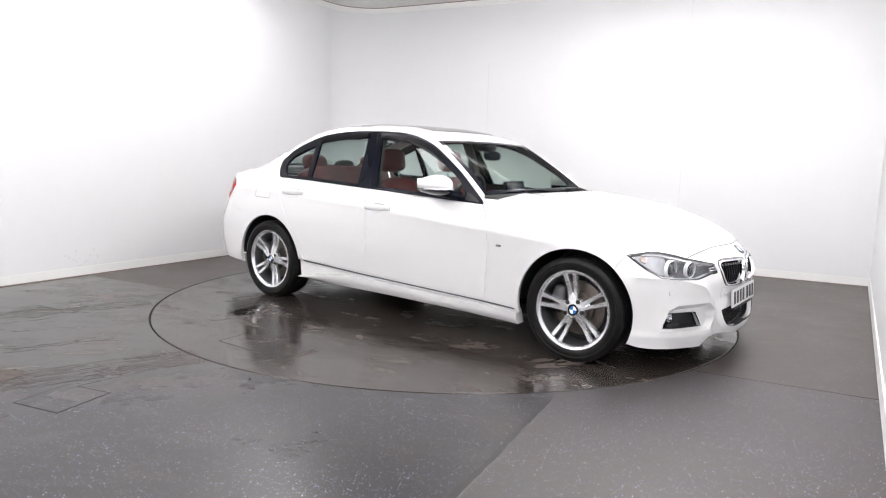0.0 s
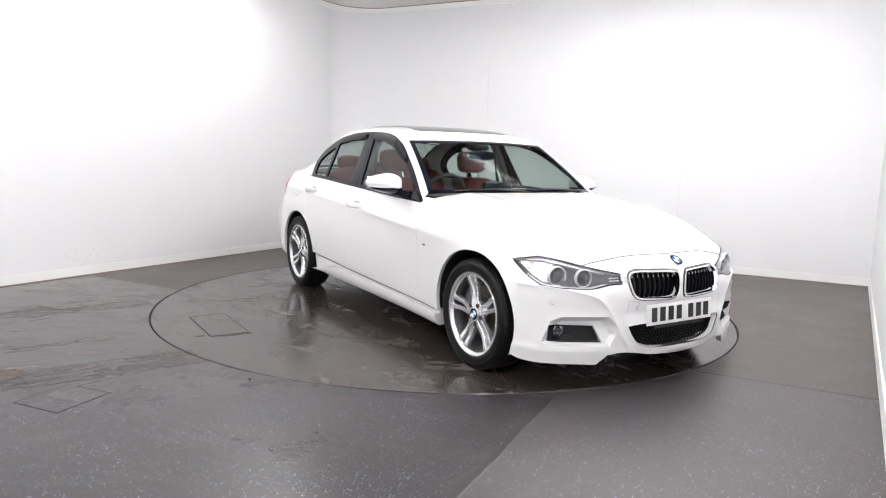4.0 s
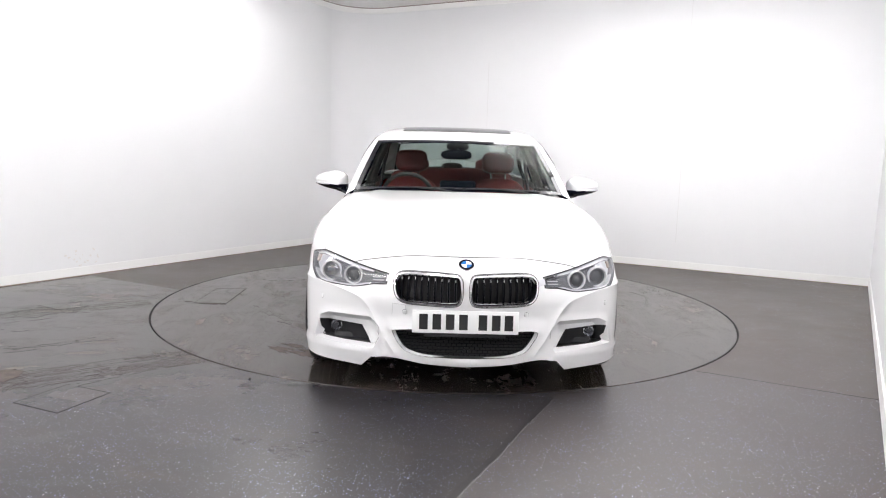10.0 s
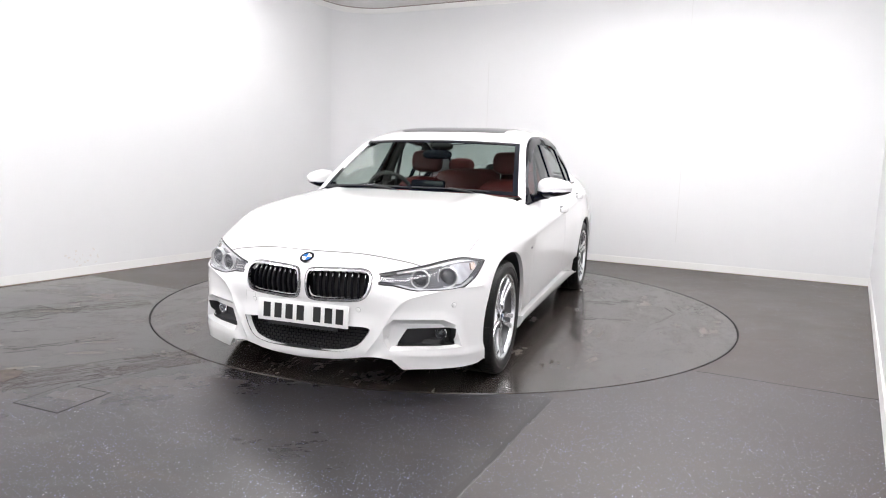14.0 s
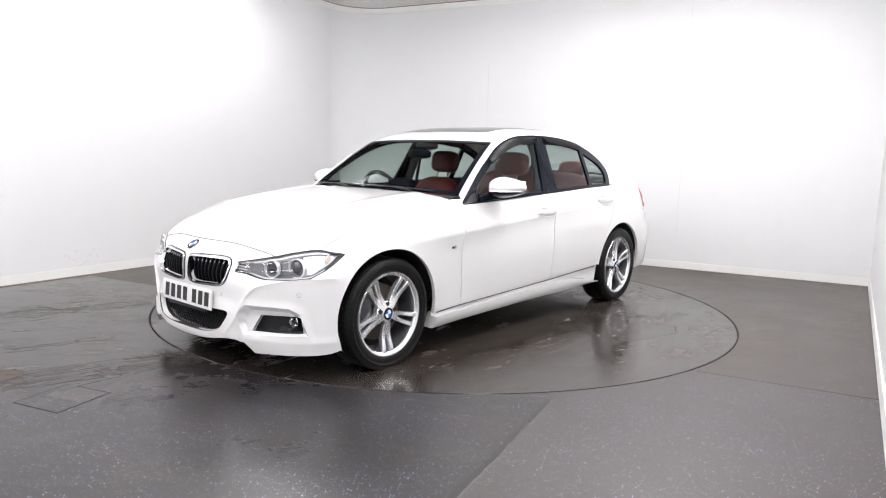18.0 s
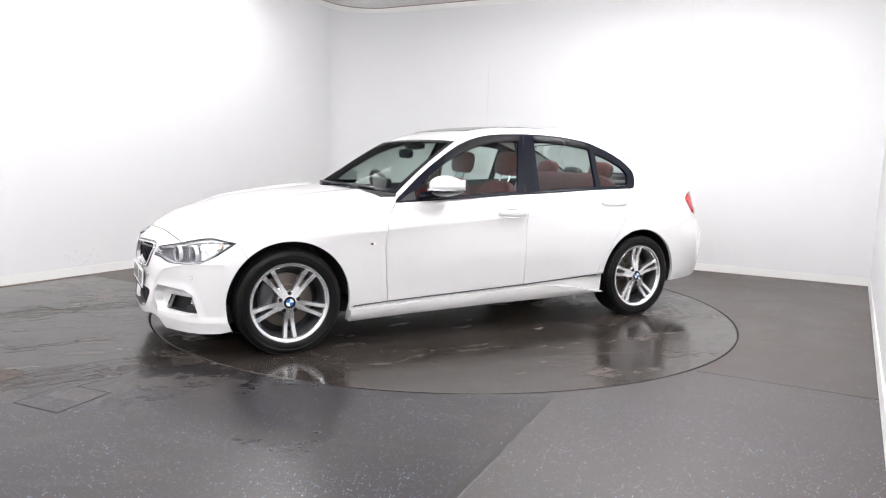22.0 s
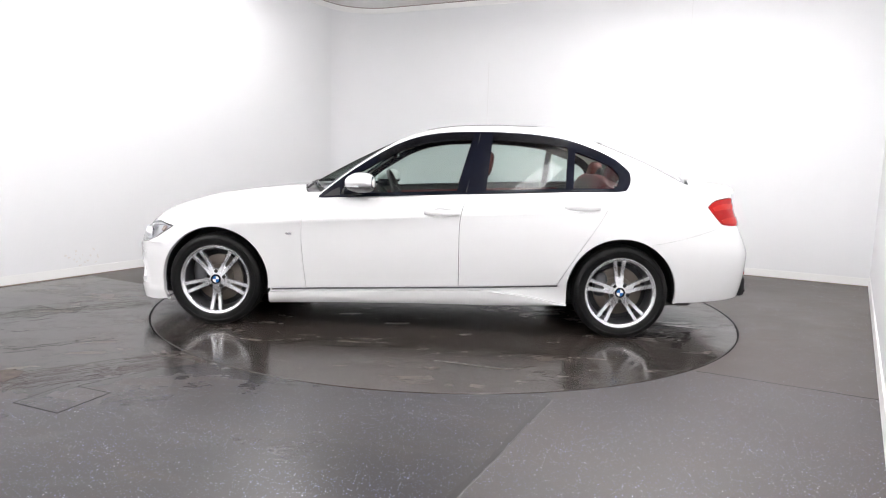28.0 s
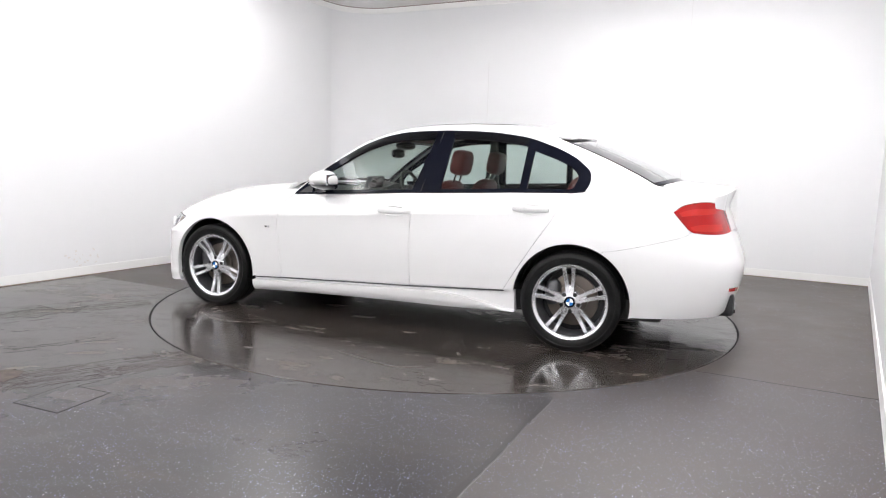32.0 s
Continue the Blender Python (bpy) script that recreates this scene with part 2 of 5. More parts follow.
def spline(pts, step=0.015):
    """A smooth line through points (Catmull-Rom, evenly stepped)."""
    p = [np.array(q, float) for q in pts]
    if len(p) < 3:
        n = max(1, int(np.linalg.norm(p[1] - p[0]) / step))
        return [tuple(p[0] + (p[1] - p[0]) * i / n) for i in range(n + 1)]
    out = []
    for i in range(len(p) - 1):
        a, b = p[i], p[i + 1]
        m0 = p[0] * 2 - p[1] if i == 0 else p[i - 1]
        m3 = p[-1] * 2 - p[-2] if i == len(p) - 2 else p[i + 2]
        d0, d1, d2 = (max(np.linalg.norm(q) ** 0.5, 1e-4) for q in (a - m0, b - a, m3 - b))
        n = max(1, int(round(np.linalg.norm(b - a) / step)))
        t0, t1, t2, t3 = 0, d0, d0 + d1, d0 + d1 + d2
        for k in range(n):
            t = t1 + (t2 - t1) * k / n
            a1 = (t1 - t) / (t1 - t0) * m0 + (t - t0) / (t1 - t0) * a
            a2 = (t2 - t) / (t2 - t1) * a + (t - t1) / (t2 - t1) * b
            a3 = (t3 - t) / (t3 - t2) * b + (t - t2) / (t3 - t2) * m3
            b1 = (t2 - t) / (t2 - t0) * a1 + (t - t0) / (t2 - t0) * a2
            b2 = (t3 - t) / (t3 - t1) * a2 + (t - t1) / (t3 - t1) * a3
            out.append(tuple((t2 - t) / (t2 - t1) * b1 + (t - t1) / (t2 - t1) * b2))
    out.append(tuple(p[-1]))
    return out


def ring_of(*pieces):
    """One closed outline from open pieces laid end to end."""
    out = []
    for piece in pieces:
        for q in piece:
            if not out or (q[0] - out[-1][0]) ** 2 + (q[1] - out[-1][1]) ** 2 > 1e-6:
                out.append((float(q[0]), float(q[1])))
    if (out[0][0] - out[-1][0]) ** 2 + (out[0][1] - out[-1][1]) ** 2 < 1e-6:
        out.pop()
    return out


def inside(px, py, poly):
    q = np.array(poly)
    x0, y0 = q[:, 0], q[:, 1]
    x1, y1 = np.roll(x0, -1), np.roll(y0, -1)
    px, py = np.asarray(px)[:, None], np.asarray(py)[:, None]
    cross = ((y0 > py) != (y1 > py)) & (px < (x1 - x0) * (py - y0) / np.where(y1 == y0, 1e-12, y1 - y0) + x0)
    return cross.sum(1) % 2 == 1


def far_from(px, py, poly, d):
    q = np.array(poly)
    a, b = q, np.roll(q, -1, 0)
    p = np.stack([px, py], 1)[:, None, :]
    ab = b - a
    t = np.clip(((p - a) * ab).sum(2) / np.maximum((ab * ab).sum(1), 1e-12), 0, 1)
    near = a + t[..., None] * ab
    return ((p - near) ** 2).sum(2).min(1) > d * d


def shrink(poly, d):
    """The outline drawn in by d."""
    q = np.array(poly)
    nxt, prv = np.roll(q, -1, 0), np.roll(q, 1, 0)
    area = (q[:, 0] * nxt[:, 1] - nxt[:, 0] * q[:, 1]).sum()
    t = nxt - prv
    n = np.stack([-t[:, 1], t[:, 0]], 1) * np.sign(area)
    n /= np.maximum(np.linalg.norm(n, axis=1, keepdims=True), 1e-9)
    return [tuple(v) for v in q + n * d]


from mathutils.geometry import delaunay_2d_cdt


def sheet(outline, lift, step=0.035, holes=(), gap=0.0022, depth=0.014, flip=False, scale=(1.0, 1.0), lines=()):
    """A curved panel: the outline (and holes) in two coordinates, lifted onto a surface by lift(a, b) -> x, y, z, with its edges turned in."""
    outer = shrink(outline, gap) if gap else list(outline)
    rings = [outer] + [shrink(h, -gap) if gap else list(h) for h in holes]
    q = np.array(outer)
    ga, gb = (np.arange(q[:, k].min(), q[:, k].max(), step * scale[k]) for k in (0, 1))
    A, B = np.meshgrid(ga, gb)
    A, B = A.ravel(), B.ravel()
    keep = inside(A, B, outer)
    for r in rings[1:]:
        keep &= ~inside(A, B, r)
    A, B = A[keep], B[keep]
    for r in rings:
        k = far_from(A, B, r, step * 0.45)
        A, B = A[k], B[k]
    runs = []
    for ln in lines:
        q = np.array(ln)
        ok = inside(q[:, 0], q[:, 1], outer) & far_from(q[:, 0], q[:, 1], outer, 0.004)
        for r in rings[1:]:
            ok &= ~inside(q[:, 0], q[:, 1], r) & far_from(q[:, 0], q[:, 1], r, 0.004)
        run = []
        for p, k in zip(ln, list(ok) + [False]):
            if k:
                run.append(p)
            elif run:
                runs.append(run)
                run = []
        if run:
            runs.append(run)
    for run in runs:
        if len(run) > 1:
            k = far_from(A, B, run + run[::-1], step * 0.3)
            A, B = A[k], B[k]
    pts, edges = [], []
    for run in runs:
        o = len(pts)
        pts += [Vector((float(p[0]), float(p[1]))) for p in run]
        edges += [(o + i, o + i + 1) for i in range(len(run) - 1)]
    for r in rings:
        o = len(pts)
        pts += [Vector(p) for p in r]
        edges += [(o + i, o + (i + 1) % len(r)) for i in range(len(r))]
    pts += [Vector((float(a), float(b))) for a, b in zip(A, B)]
    v2, _, f2, *_ = delaunay_2d_cdt(pts, edges, [], 1, 1e-7)
    v2 = np.array([tuple(v) for v in v2])
    c = np.array([v2[list(f)].mean(0) for f in f2])
    ok = inside(c[:, 0], c[:, 1], outer)
    for r in rings[1:]:
        ok &= ~inside(c[:, 0], c[:, 1], r)
    faces = [tuple(f) for f, k in zip(f2, ok) if k]
    verts = [Vector(lift(a, b)) for a, b in v2]
    if flip:
        faces = [f[::-1] for f in faces]
    # edge flange
    nrm = [Vector() for _ in verts]
    count = {}
    for f in faces:
        n = (verts[f[1]] - verts[f[0]]).cross(verts[f[2]] - verts[f[0]])
        for i in f:
            nrm[i] += n
        for i in range(3):
            count[(f[i], f[(i + 1) % 3])] = 1
    if depth:
        rim, made = [e for e in count if (e[1], e[0]) not in count], {}
        for a, b in rim:
            for i in (a, b):
                if i not in made:
                    made[i] = len(verts)
                    n = nrm[i].normalized()
                    verts += [verts[i] - n * 0.0008, verts[i] - n * depth]
            faces.append((b, a, made[a], made[b]))
            faces.append((made[b], made[a], made[a] + 1, made[b] + 1))
    return verts, faces


def panel(name, made, material, parent, label="", mirror=False):
    verts, faces = made
    if mirror:
        verts, faces = [(v[0], -v[1], v[2]) for v in verts], [f[::-1] for f in faces]
    me = mesh_of(name, verts, faces)
    me.set_sharp_from_angle(angle=radians(40))
    return place(name, me, material, parent, label)


# ---- the room ----
def cross2(p, d, q, e):
    k = ((q[0] - p[0]) * e[1] - (q[1] - p[1]) * e[0]) / (d[0] * e[1] - d[1] * e[0])
    return (p[0] + k * d[0], p[1] + k * d[1])


LEFT_P, LEFT_D = (-1.563, 3.891), (-0.5095, -0.8605)
BACK_P, BACK_D = (1.706, 2.754), (0.8904, -0.4552)
CORNER_L = cross2(LEFT_P, LEFT_D, BACK_P, BACK_D)
CORNER_R = (4.397, 1.378)
RIGHT_D = (-0.512, -0.859)
DEEP = 9.6
END_L = (CORNER_L[0] + LEFT_D[0] * DEEP, CORNER_L[1] + LEFT_D[1] * DEEP)
END_R = (CORNER_R[0] + RIGHT_D[0] * DEEP, CORNER_R[1] + RIGHT_D[1] * DEEP)
ROUND = 0.55


def fillet(a, c, b, r, n=12):
    a, c, b = (Vector((*p, 0)) for p in (a, c, b))
    u, v = (a - c).normalized(), (b - c).normalized()
    half = math.acos(max(-1, min(1, u.dot(v)))) / 2
    t = r / math.tan(half)
    mid = c + (u + v).normalized() * (r / math.sin(half))
    p0, p1 = c + u * t - mid, c + v * t - mid
    ang = p0.angle(p1)
    out = []
    for k in range(n + 1):
        s = k / n
        q = mid + (math.sin((1 - s) * ang) * p0 + math.sin(s * ang) * p1) / math.sin(ang)
        out.append((q.x, q.y))
    return out


ARC = fillet(END_L, CORNER_L, CORNER_R, ROUND)


def upright(name, line, z0, z1, inner, thick, material, label, proud=0.0):
    """A wall, skirting or cornice that follows a line in plan; it grows away from the room's middle by thick, or into it by proud."""
    bm = bmesh.new()
    pts = [Vector((*p, 0)) for p in line]
    cols = []
    for i, p in enumerate(pts):
        d = (pts[min(i + 1, len(pts) - 1)] - pts[max(i - 1, 0)]).normalized()
        n = Vector((-d.y, d.x, 0))
        if n.dot(Vector((*inner, 0)) - p) < 0:
            n = -n
        a, b = p + n * proud, p - n * thick
        cols.append([bm.verts.new((q.x, q.y, z)) for q, z in ((a, z0), (a, z1), (b, z1), (b, z0))])
    for c, d in zip(cols, cols[1:]):
        for k in range(4):
            bm.faces.new((c[k], d[k], d[(k + 1) % 4], c[(k + 1) % 4]))
    bm.faces.new(cols[0])
    bm.faces.new(cols[-1][::-1])
    ob = part(name, bm, material, None, "", True)
    return tagged(ob, label, "wall" if name.startswith("wall") else "trim", "", "structure")


MID = (0.0, -1.0)
upright("wall_left", [END_L, ARC[0]], 0, CEIL + 0.1, MID, 0.12, M_WALL, "plain white painted wall, scuffed low down")
upright("wall_corner", ARC, 0, CEIL + 0.1, MID, 0.12, M_WALL, "rounded white painted corner of the room")
upright("wall_back", [ARC[-1], CORNER_R], 0, CEIL + 0.1, MID, 0.12, M_WALL, "plain white painted wall with faint board joints")
upright("wall_right", [CORNER_R, END_R], 0, CEIL + 0.1, MID, 0.12, M_WALL, "plain white painted wall close to the camera")
upright("wall_near", [END_R, END_L], 0, CEIL + 0.1, MID, 0.12, M_WALL, "plain white wall closing the room")
SKIRT = 0.085
for nm, ln in (("left", [END_L, ARC[0]]), ("corner", ARC), ("back", [ARC[-1], CORNER_R])):
    upright("baseboard_" + nm, ln, 0.0, SKIRT, MID, 0.0, M_TRIM, "low white painted skirting board", 0.012)
upright("baseboard_right", [CORNER_R, END_R], 0.0, 0.11, MID, 0.0, M_TRIM, "worn white painted skirting board", 0.010)
M_FOOT = mat("skirting_grime", (0.22, 0.17, 0.135), 0.7)
for nm, ln in (("left", [END_L, ARC[0]]), ("corner", ARC), ("back", [ARC[-1], CORNER_R])):
    upright("trim_foot_" + nm, ln, 0.0, 0.007, MID, 0.0, M_FOOT, "brown dirt line at the foot of the skirting", 0.0145)
# cornice under the ceiling
for nm, ln in (("left", [END_L, ARC[0]]), ("corner", ARC), ("back", [ARC[-1], CORNER_R])):
    upright("trim_cornice_" + nm, ln, CEIL - 0.075, CEIL, MID, 0.0, M_TRIM, "thin white painted cornice strip", 0.014)
M_EDGE = mat("rusty_edge", (0.20, 0.15, 0.125), 0.8)
for nm, ln in (("left", [END_L, ARC[0]]), ("corner", ARC), ("back", [ARC[-1], CORNER_R])):
    upright("trim_edge_" + nm, ln, CEIL - 0.009, CEIL - 0.001, MID, 0.0, M_EDGE, "thin rust-stained edge under the ceiling", 0.018)


def room_outline(grow=0.0):
    pts = [END_L, *ARC, CORNER_R, END_R]
    c = Vector((0.3, -2.6))
    return [tuple(c + (Vector(p) - c) * (1 + grow)) for p in pts]


bm = bmesh.new()
lo = [bm.verts.new((*p, CEIL)) for p in room_outline(0.012)]
hi = [bm.verts.new((*p, CEIL + 0.12)) for p in room_outline(0.012)]
bm.faces.new(lo)
bm.faces.new(hi)
for i in range(len(lo)):
    bm.faces.new((lo[i], lo[(i + 1) % len(lo)], hi[(i + 1) % len(lo)], hi[i]))
tagged(part("ceiling", bm, M_CEIL), "mottled pale grey ceiling", "ceiling", "", "structure")

# board joints of the back wall: narrow filled strips, hardly proud
for (px, py), z0, z1 in (((2.672, 2.260), 0.30, CEIL - 0.08), ((0.510, 3.365), 1.30, 2.42)):
    b = box(-0.0035, 0.0035, -0.0025, 0.0, z0, z1)
    b.transform(Matrix.Translation((px, py, 0)) @ Matrix.Rotation(math.atan2(BACK_D[1], BACK_D[0]), 4, "Z"))
    tagged(part("trim_joint", b, mat("joint_filler", (0.70, 0.70, 0.70), 0.6)), "thin vertical wall board joint", "trim", "", "structure")

# floor: sheets of vinyl round the turntable's pit
SEAM_D = (0.512, 0.859)
SEAM_P = (0.603, -2.175)
FRONT_D = (0.432, 0.902)
RIM = DISC_R + 0.012
circle = [(RIM * math.cos(2 * math.pi * k / 160), RIM * math.sin(2 * math.pi * k / 160)) for k in range(160)]
TABLE_AT = (0.015, 0.090)
circle = [(a + TABLE_AT[0], b + TABLE_AT[1]) for a, b in circle]


def flat(z):
    return lambda a, b: (a, b, z)


def clip(poly, p, d, keep):
    """The part of a convex outline on one side of a line (keep: 1 left of d, -1 right)."""
    side = [keep * (d[0] * (q[1] - p[1]) - d[1] * (q[0] - p[0])) for q in poly]
    out = []
    for i in range(len(poly)):
        j = (i + 1) % len(poly)
        if side[i] >= 0:
            out.append(poly[i])
        if (side[i] >= 0) != (side[j] >= 0):
            k = side[i] / (side[i] - side[j])
            out.append((poly[i][0] + k * (poly[j][0] - poly[i][0]), poly[i][1] + k * (poly[j][1] - poly[i][1])))
    return out


floor = tagged(new("floor"), "dark grey flecked vinyl floor, damp and dirty", "floor", "", "structure")
ARC_N = 160


def floor_piece(poly, material, z):
    """One vinyl sheet: a convex outline less the turntable's pit."""
    area = sum(p[0] * q[1] - q[0] * p[1] for p, q in zip(poly, poly[1:] + poly[:1]))
    if area < 0:
        poly = poly[::-1]
    fine = []
    for p, q in zip(poly, poly[1:] + poly[:1]):
        n = max(1, int(math.hypot(q[0] - p[0], q[1] - p[1]) / 0.2))
        fine += [(p[0] + (q[0] - p[0]) * k / n, p[1] + (q[1] - p[1]) * k / n) for k in range(n)]
    c, o = np.array(TABLE_AT), len(fine)
    pts = [Vector(p) for p in fine] + [Vector(p) for p in circle]
    edges = [(i, (i + 1) % o) for i in range(o)] + [(o + i, o + (i + 1) % len(circle)) for i in range(len(circle))]
    v2, _, f2, *_ = delaunay_2d_cdt(pts, edges, [], 0, 1e-6)
    v2 = np.array([tuple(v) for v in v2])
    mid = np.array([v2[list(f)].mean(0) for f in f2])
    ok = inside(mid[:, 0], mid[:, 1], fine) & ~inside(mid[:, 0], mid[:, 1], circle)
    faces = [tuple(f) for f, k in zip(f2, ok) if k]
    verts = [(a, b, z) for a, b in v2]
    place("floor_sheet", mesh_of("floor_sheet", verts, faces, False), material, floor)


whole = room_outline(0.008)
JOINT_P = (1.683, -1.786)         # the cross joint that runs on under the turntable
near_half = clip(whole, JOINT_P, BACK_D, -1)
floor_piece(clip(whole, JOINT_P, BACK_D, 1), M_FLOOR4, 0.0)
floor_piece(clip(near_half, SEAM_P, FRONT_D, -1), M_FLOOR, 0.0)
floor_piece(clip(near_half, SEAM_P, FRONT_D, 1), M_FLOOR2, 0.0)
bm = lathe([(RIM + 0.02, -0.03), (RIM + 0.02, -0.028), (0.01, -0.028)], 96, "z")
place("pit", bpy.data.meshes.new("pit"), M_GAP, floor)
bm.transform(Matrix.Translation((*TABLE_AT, 0)))
bm.to_mesh(bpy.data.objects["pit"].data)
bm.free()

# the turntable
turntable = new("turntable")
tagged(turntable, "round flush vehicle turntable covered in wet dark vinyl", "turntable")
bm = lathe([(0.002, 0.0), (DISC_R * 0.5, 0.0), (DISC_R - 0.004, 0.0), (DISC_R, -0.004), (DISC_R, -0.026), (0.002, -0.026)], 160, "z")
part("disc", bm, M_DISC, turntable)

# ceiling lamps: all unseen, with places, rods and strengths chosen to light the walls evenly
def ceiling_lamp(x, y, turn, w=1.5, glow=None):
    """A linear lamp on two short rods; its diffuser glows all round."""
    ob = tagged(new("ceiling_light"), "white linear ceiling light on short rods, added out of view, switched on", "ceiling light", "ceiling lights")
    part("diffuser", box(-w / 2, w / 2, -0.11, 0.11, -0.27, -0.17, 0.02), glow or M_GLOW, ob, "opal white glowing diffuser")
    for sg in (-1, 1):
        part("end_cap", box(sg * w / 2 - 0.012, sg * w / 2 + 0.012, -0.115, 0.115, -0.275, -0.165, 0.006), M_TRIM, ob)
        part("rod", tube([(sg * w * 0.4, 0, -0.172), (sg * w * 0.4, 0, 0)], 0.006, 8), M_CHROME, ob)
    ob.matrix_basis = pose(x, y, CEIL - 0.002, 0, 0, turn)
    return ob


WALL_TURN = math.degrees(math.atan2(BACK_D[1], BACK_D[0]))


def in_room(a, b):
    """A point from metres along the back wall and metres out from it."""
    return (CORNER_L[0] + BACK_D[0] * a - SEAM_D[0] * b, CORNER_L[1] + BACK_D[1] * a - SEAM_D[1] * b)


# back row: fill lamps, added only to brighten the back wall and corner
for a, b, w in ((0.95, 2.6, 0.95), (3.9, 2.0, 1.3), (5.3, 2.0, 1.3)):
    ceiling_lamp(*in_room(a, b), WALL_TURN, w, M_GLOW_BACK)
for a, b, glow in ((1.6, 4.3, M_GLOW_SIDE), (5.3, 3.2, M_GLOW_RIGHT), (1.7, 6.9, M_GLOW_SIDE), (5.7, 6.0, M_GLOW_SIDE)):
    ceiling_lamp(*in_room(a, b), WALL_TURN + 90, 2.4, glow)
for a in (1.0, 3.2, 5.3):
    ceiling_lamp(*in_room(a, 7.4), WALL_TURN, 1.5)
    ceiling_lamp(*in_room(a, 8.8), WALL_TURN, 1.5)


# ---- the car's surfaces (x ahead, y to its left, z up; origin on the floor amid the wheels) ----
def blur(a, sigma, axis):
    n = int(sigma * 3) + 1
    k = np.exp(-0.5 * (np.arange(-n, n + 1) / sigma) ** 2)
    k /= k.sum()
    pad = [(0, 0)] * a.ndim
    pad[axis] = (n, n)
    return np.apply_along_axis(lambda r: np.convolve(r, k, "valid"), axis, np.pad(a, pad, mode="reflect", reflect_type="odd"))


PLAN_CTRL = [(2.18, 0), (2.177, .1), (2.168, .2), (2.150, .3), (2.122, .4), (2.083, .5), (2.03, .6), (1.972, .70), (1.90, .777),
             (1.80, .832), (1.66, .862), (1.4, .887), (1.2, .890), (1.0, .889), (.6, .889), (.2, .892), (-.4, .895), (-.9, .894),
             (-1.2, .898), (-1.5, .901), (-1.75, .893), (-1.95, .866), (-2.12, .815), (-2.25, .735), (-2.33, .63), (-2.385, .48),
             (-2.415, .3), (-2.428, .15), (-2.432, 0)]
_p = np.array(spline(PLAN_CTRL, 0.01))
_s = np.concatenate([[0], np.cumsum(np.linalg.norm(np.diff(_p, axis=0), axis=1))])
PLAN_L = _s[-1]
S_GRID = np.arange(0, PLAN_L, 0.01)
PLAN = np.stack([np.interp(S_GRID, _s, _p[:, k]) for k in (0, 1)], 1)
_t = np.gradient(blur(PLAN, 4, 0), axis=0)
_t /= np.linalg.norm(_t, axis=1, keepdims=True)
PLAN_N = np.stack([-_t[:, 1], _t[:, 0]], 1)
if PLAN_N[len(PLAN_N) // 2, 1] < 0:
    PLAN_N = -PLAN_N


def s_at_x(x):
    """Where along the plan line the side has this x."""
    return float(np.interp(-x, -PLAN[:, 0], S_GRID))


def s_front(y):
    k = len(S_GRID) // 3
    return math.copysign(float(np.interp(abs(y), PLAN[:k, 1], S_GRID[:k])), y)


def s_rear(y):
    k = len(S_GRID) * 2 // 3
    return float(np.interp(-abs(y), -PLAN[k:, 1], S_GRID[k:]))


PROFILES = [
    (0.0, [(.13, -.10), (.16, -.055), (.19, -.035), (.24, -.045), (.35, -.058), (.45, -.045), (.5, -.032), (.58, -.030), (.64, -.04), (.68, -.075), (.705, -.115), (.72, -.14)]),
    (s_front(.4), [(.13, -.09), (.16, -.04), (.2, -.018), (.35, -.028), (.45, -.018), (.52, -.014), (.58, -.034), (.62, -.062), (.66, -.095), (.70, -.135), (.72, -.16)]),
    (s_at_x(1.90), [(.13, -.05), (.17, -.01), (.22, 0), (.4, 0), (.5, 0), (.56, -.012), (.62, -.033), (.68, -.068), (.70, -.085), (.76, -.16)]),
    (s_at_x(1.4), [(.13, -.05), (.2, -.02), (.3, -.005), (.6, 0), (.7, 0), (.75, -.01), (.79, -.03), (.83, -.06), (.86, -.095), (.90, -.15)]),
    (s_at_x(.9), [(.13, -.06), (.2, -.04), (.3, -.025), (.45, -.012), (.6, -.004), (.7, 0), (.76, -.004), (.82, -.025), (.87, -.065), (.91, -.11), (.95, -.16)]),
    (s_at_x(-.2), [(.13, -.06), (.2, -.04), (.3, -.025), (.4, -.012), (.55, 0), (.68, 0), (.78, -.008), (.84, -.025), (.90, -.058), (.945, -.09), (.97, -.105)]),
    (s_at_x(-1.4), [(.13, -.05), (.2, -.03), (.3, -.01), (.5, 0), (.7, 0), (.78, -.01), (.84, -.03), (.90, -.06), (.96, -.105), (1.0, -.137), (1.05, -.2)]),
    (s_at_x(-1.95), [(.13, -.06), (.22, -.03), (.3, -.01), (.5, 0), (.62, -.004), (.72, -.025), (.8, -.045), (.9, -.07), (.98, -.11), (1.02, -.15), (1.06, -.22)]),
    (s_rear(.5), [(.15, -.10), (.25, -.06), (.35, -.03), (.45, -.01), (.58, 0), (.66, -.03), (.75, -.075), (.85, -.115), (.92, -.142), (.98, -.135), (1.02, -.125), (1.05, -.12)]),
    (PLAN_L, [(.15, -.10), (.25, -.06), (.35, -.03), (.45, -.01), (.58, 0), (.66, -.03), (.75, -.06), (.85, -.10), (.92, -.128), (.98, -.112), (1.02, -.092), (1.05, -.09)]),
]
Z_GRID = np.arange(0.10, 1.12, 0.005)


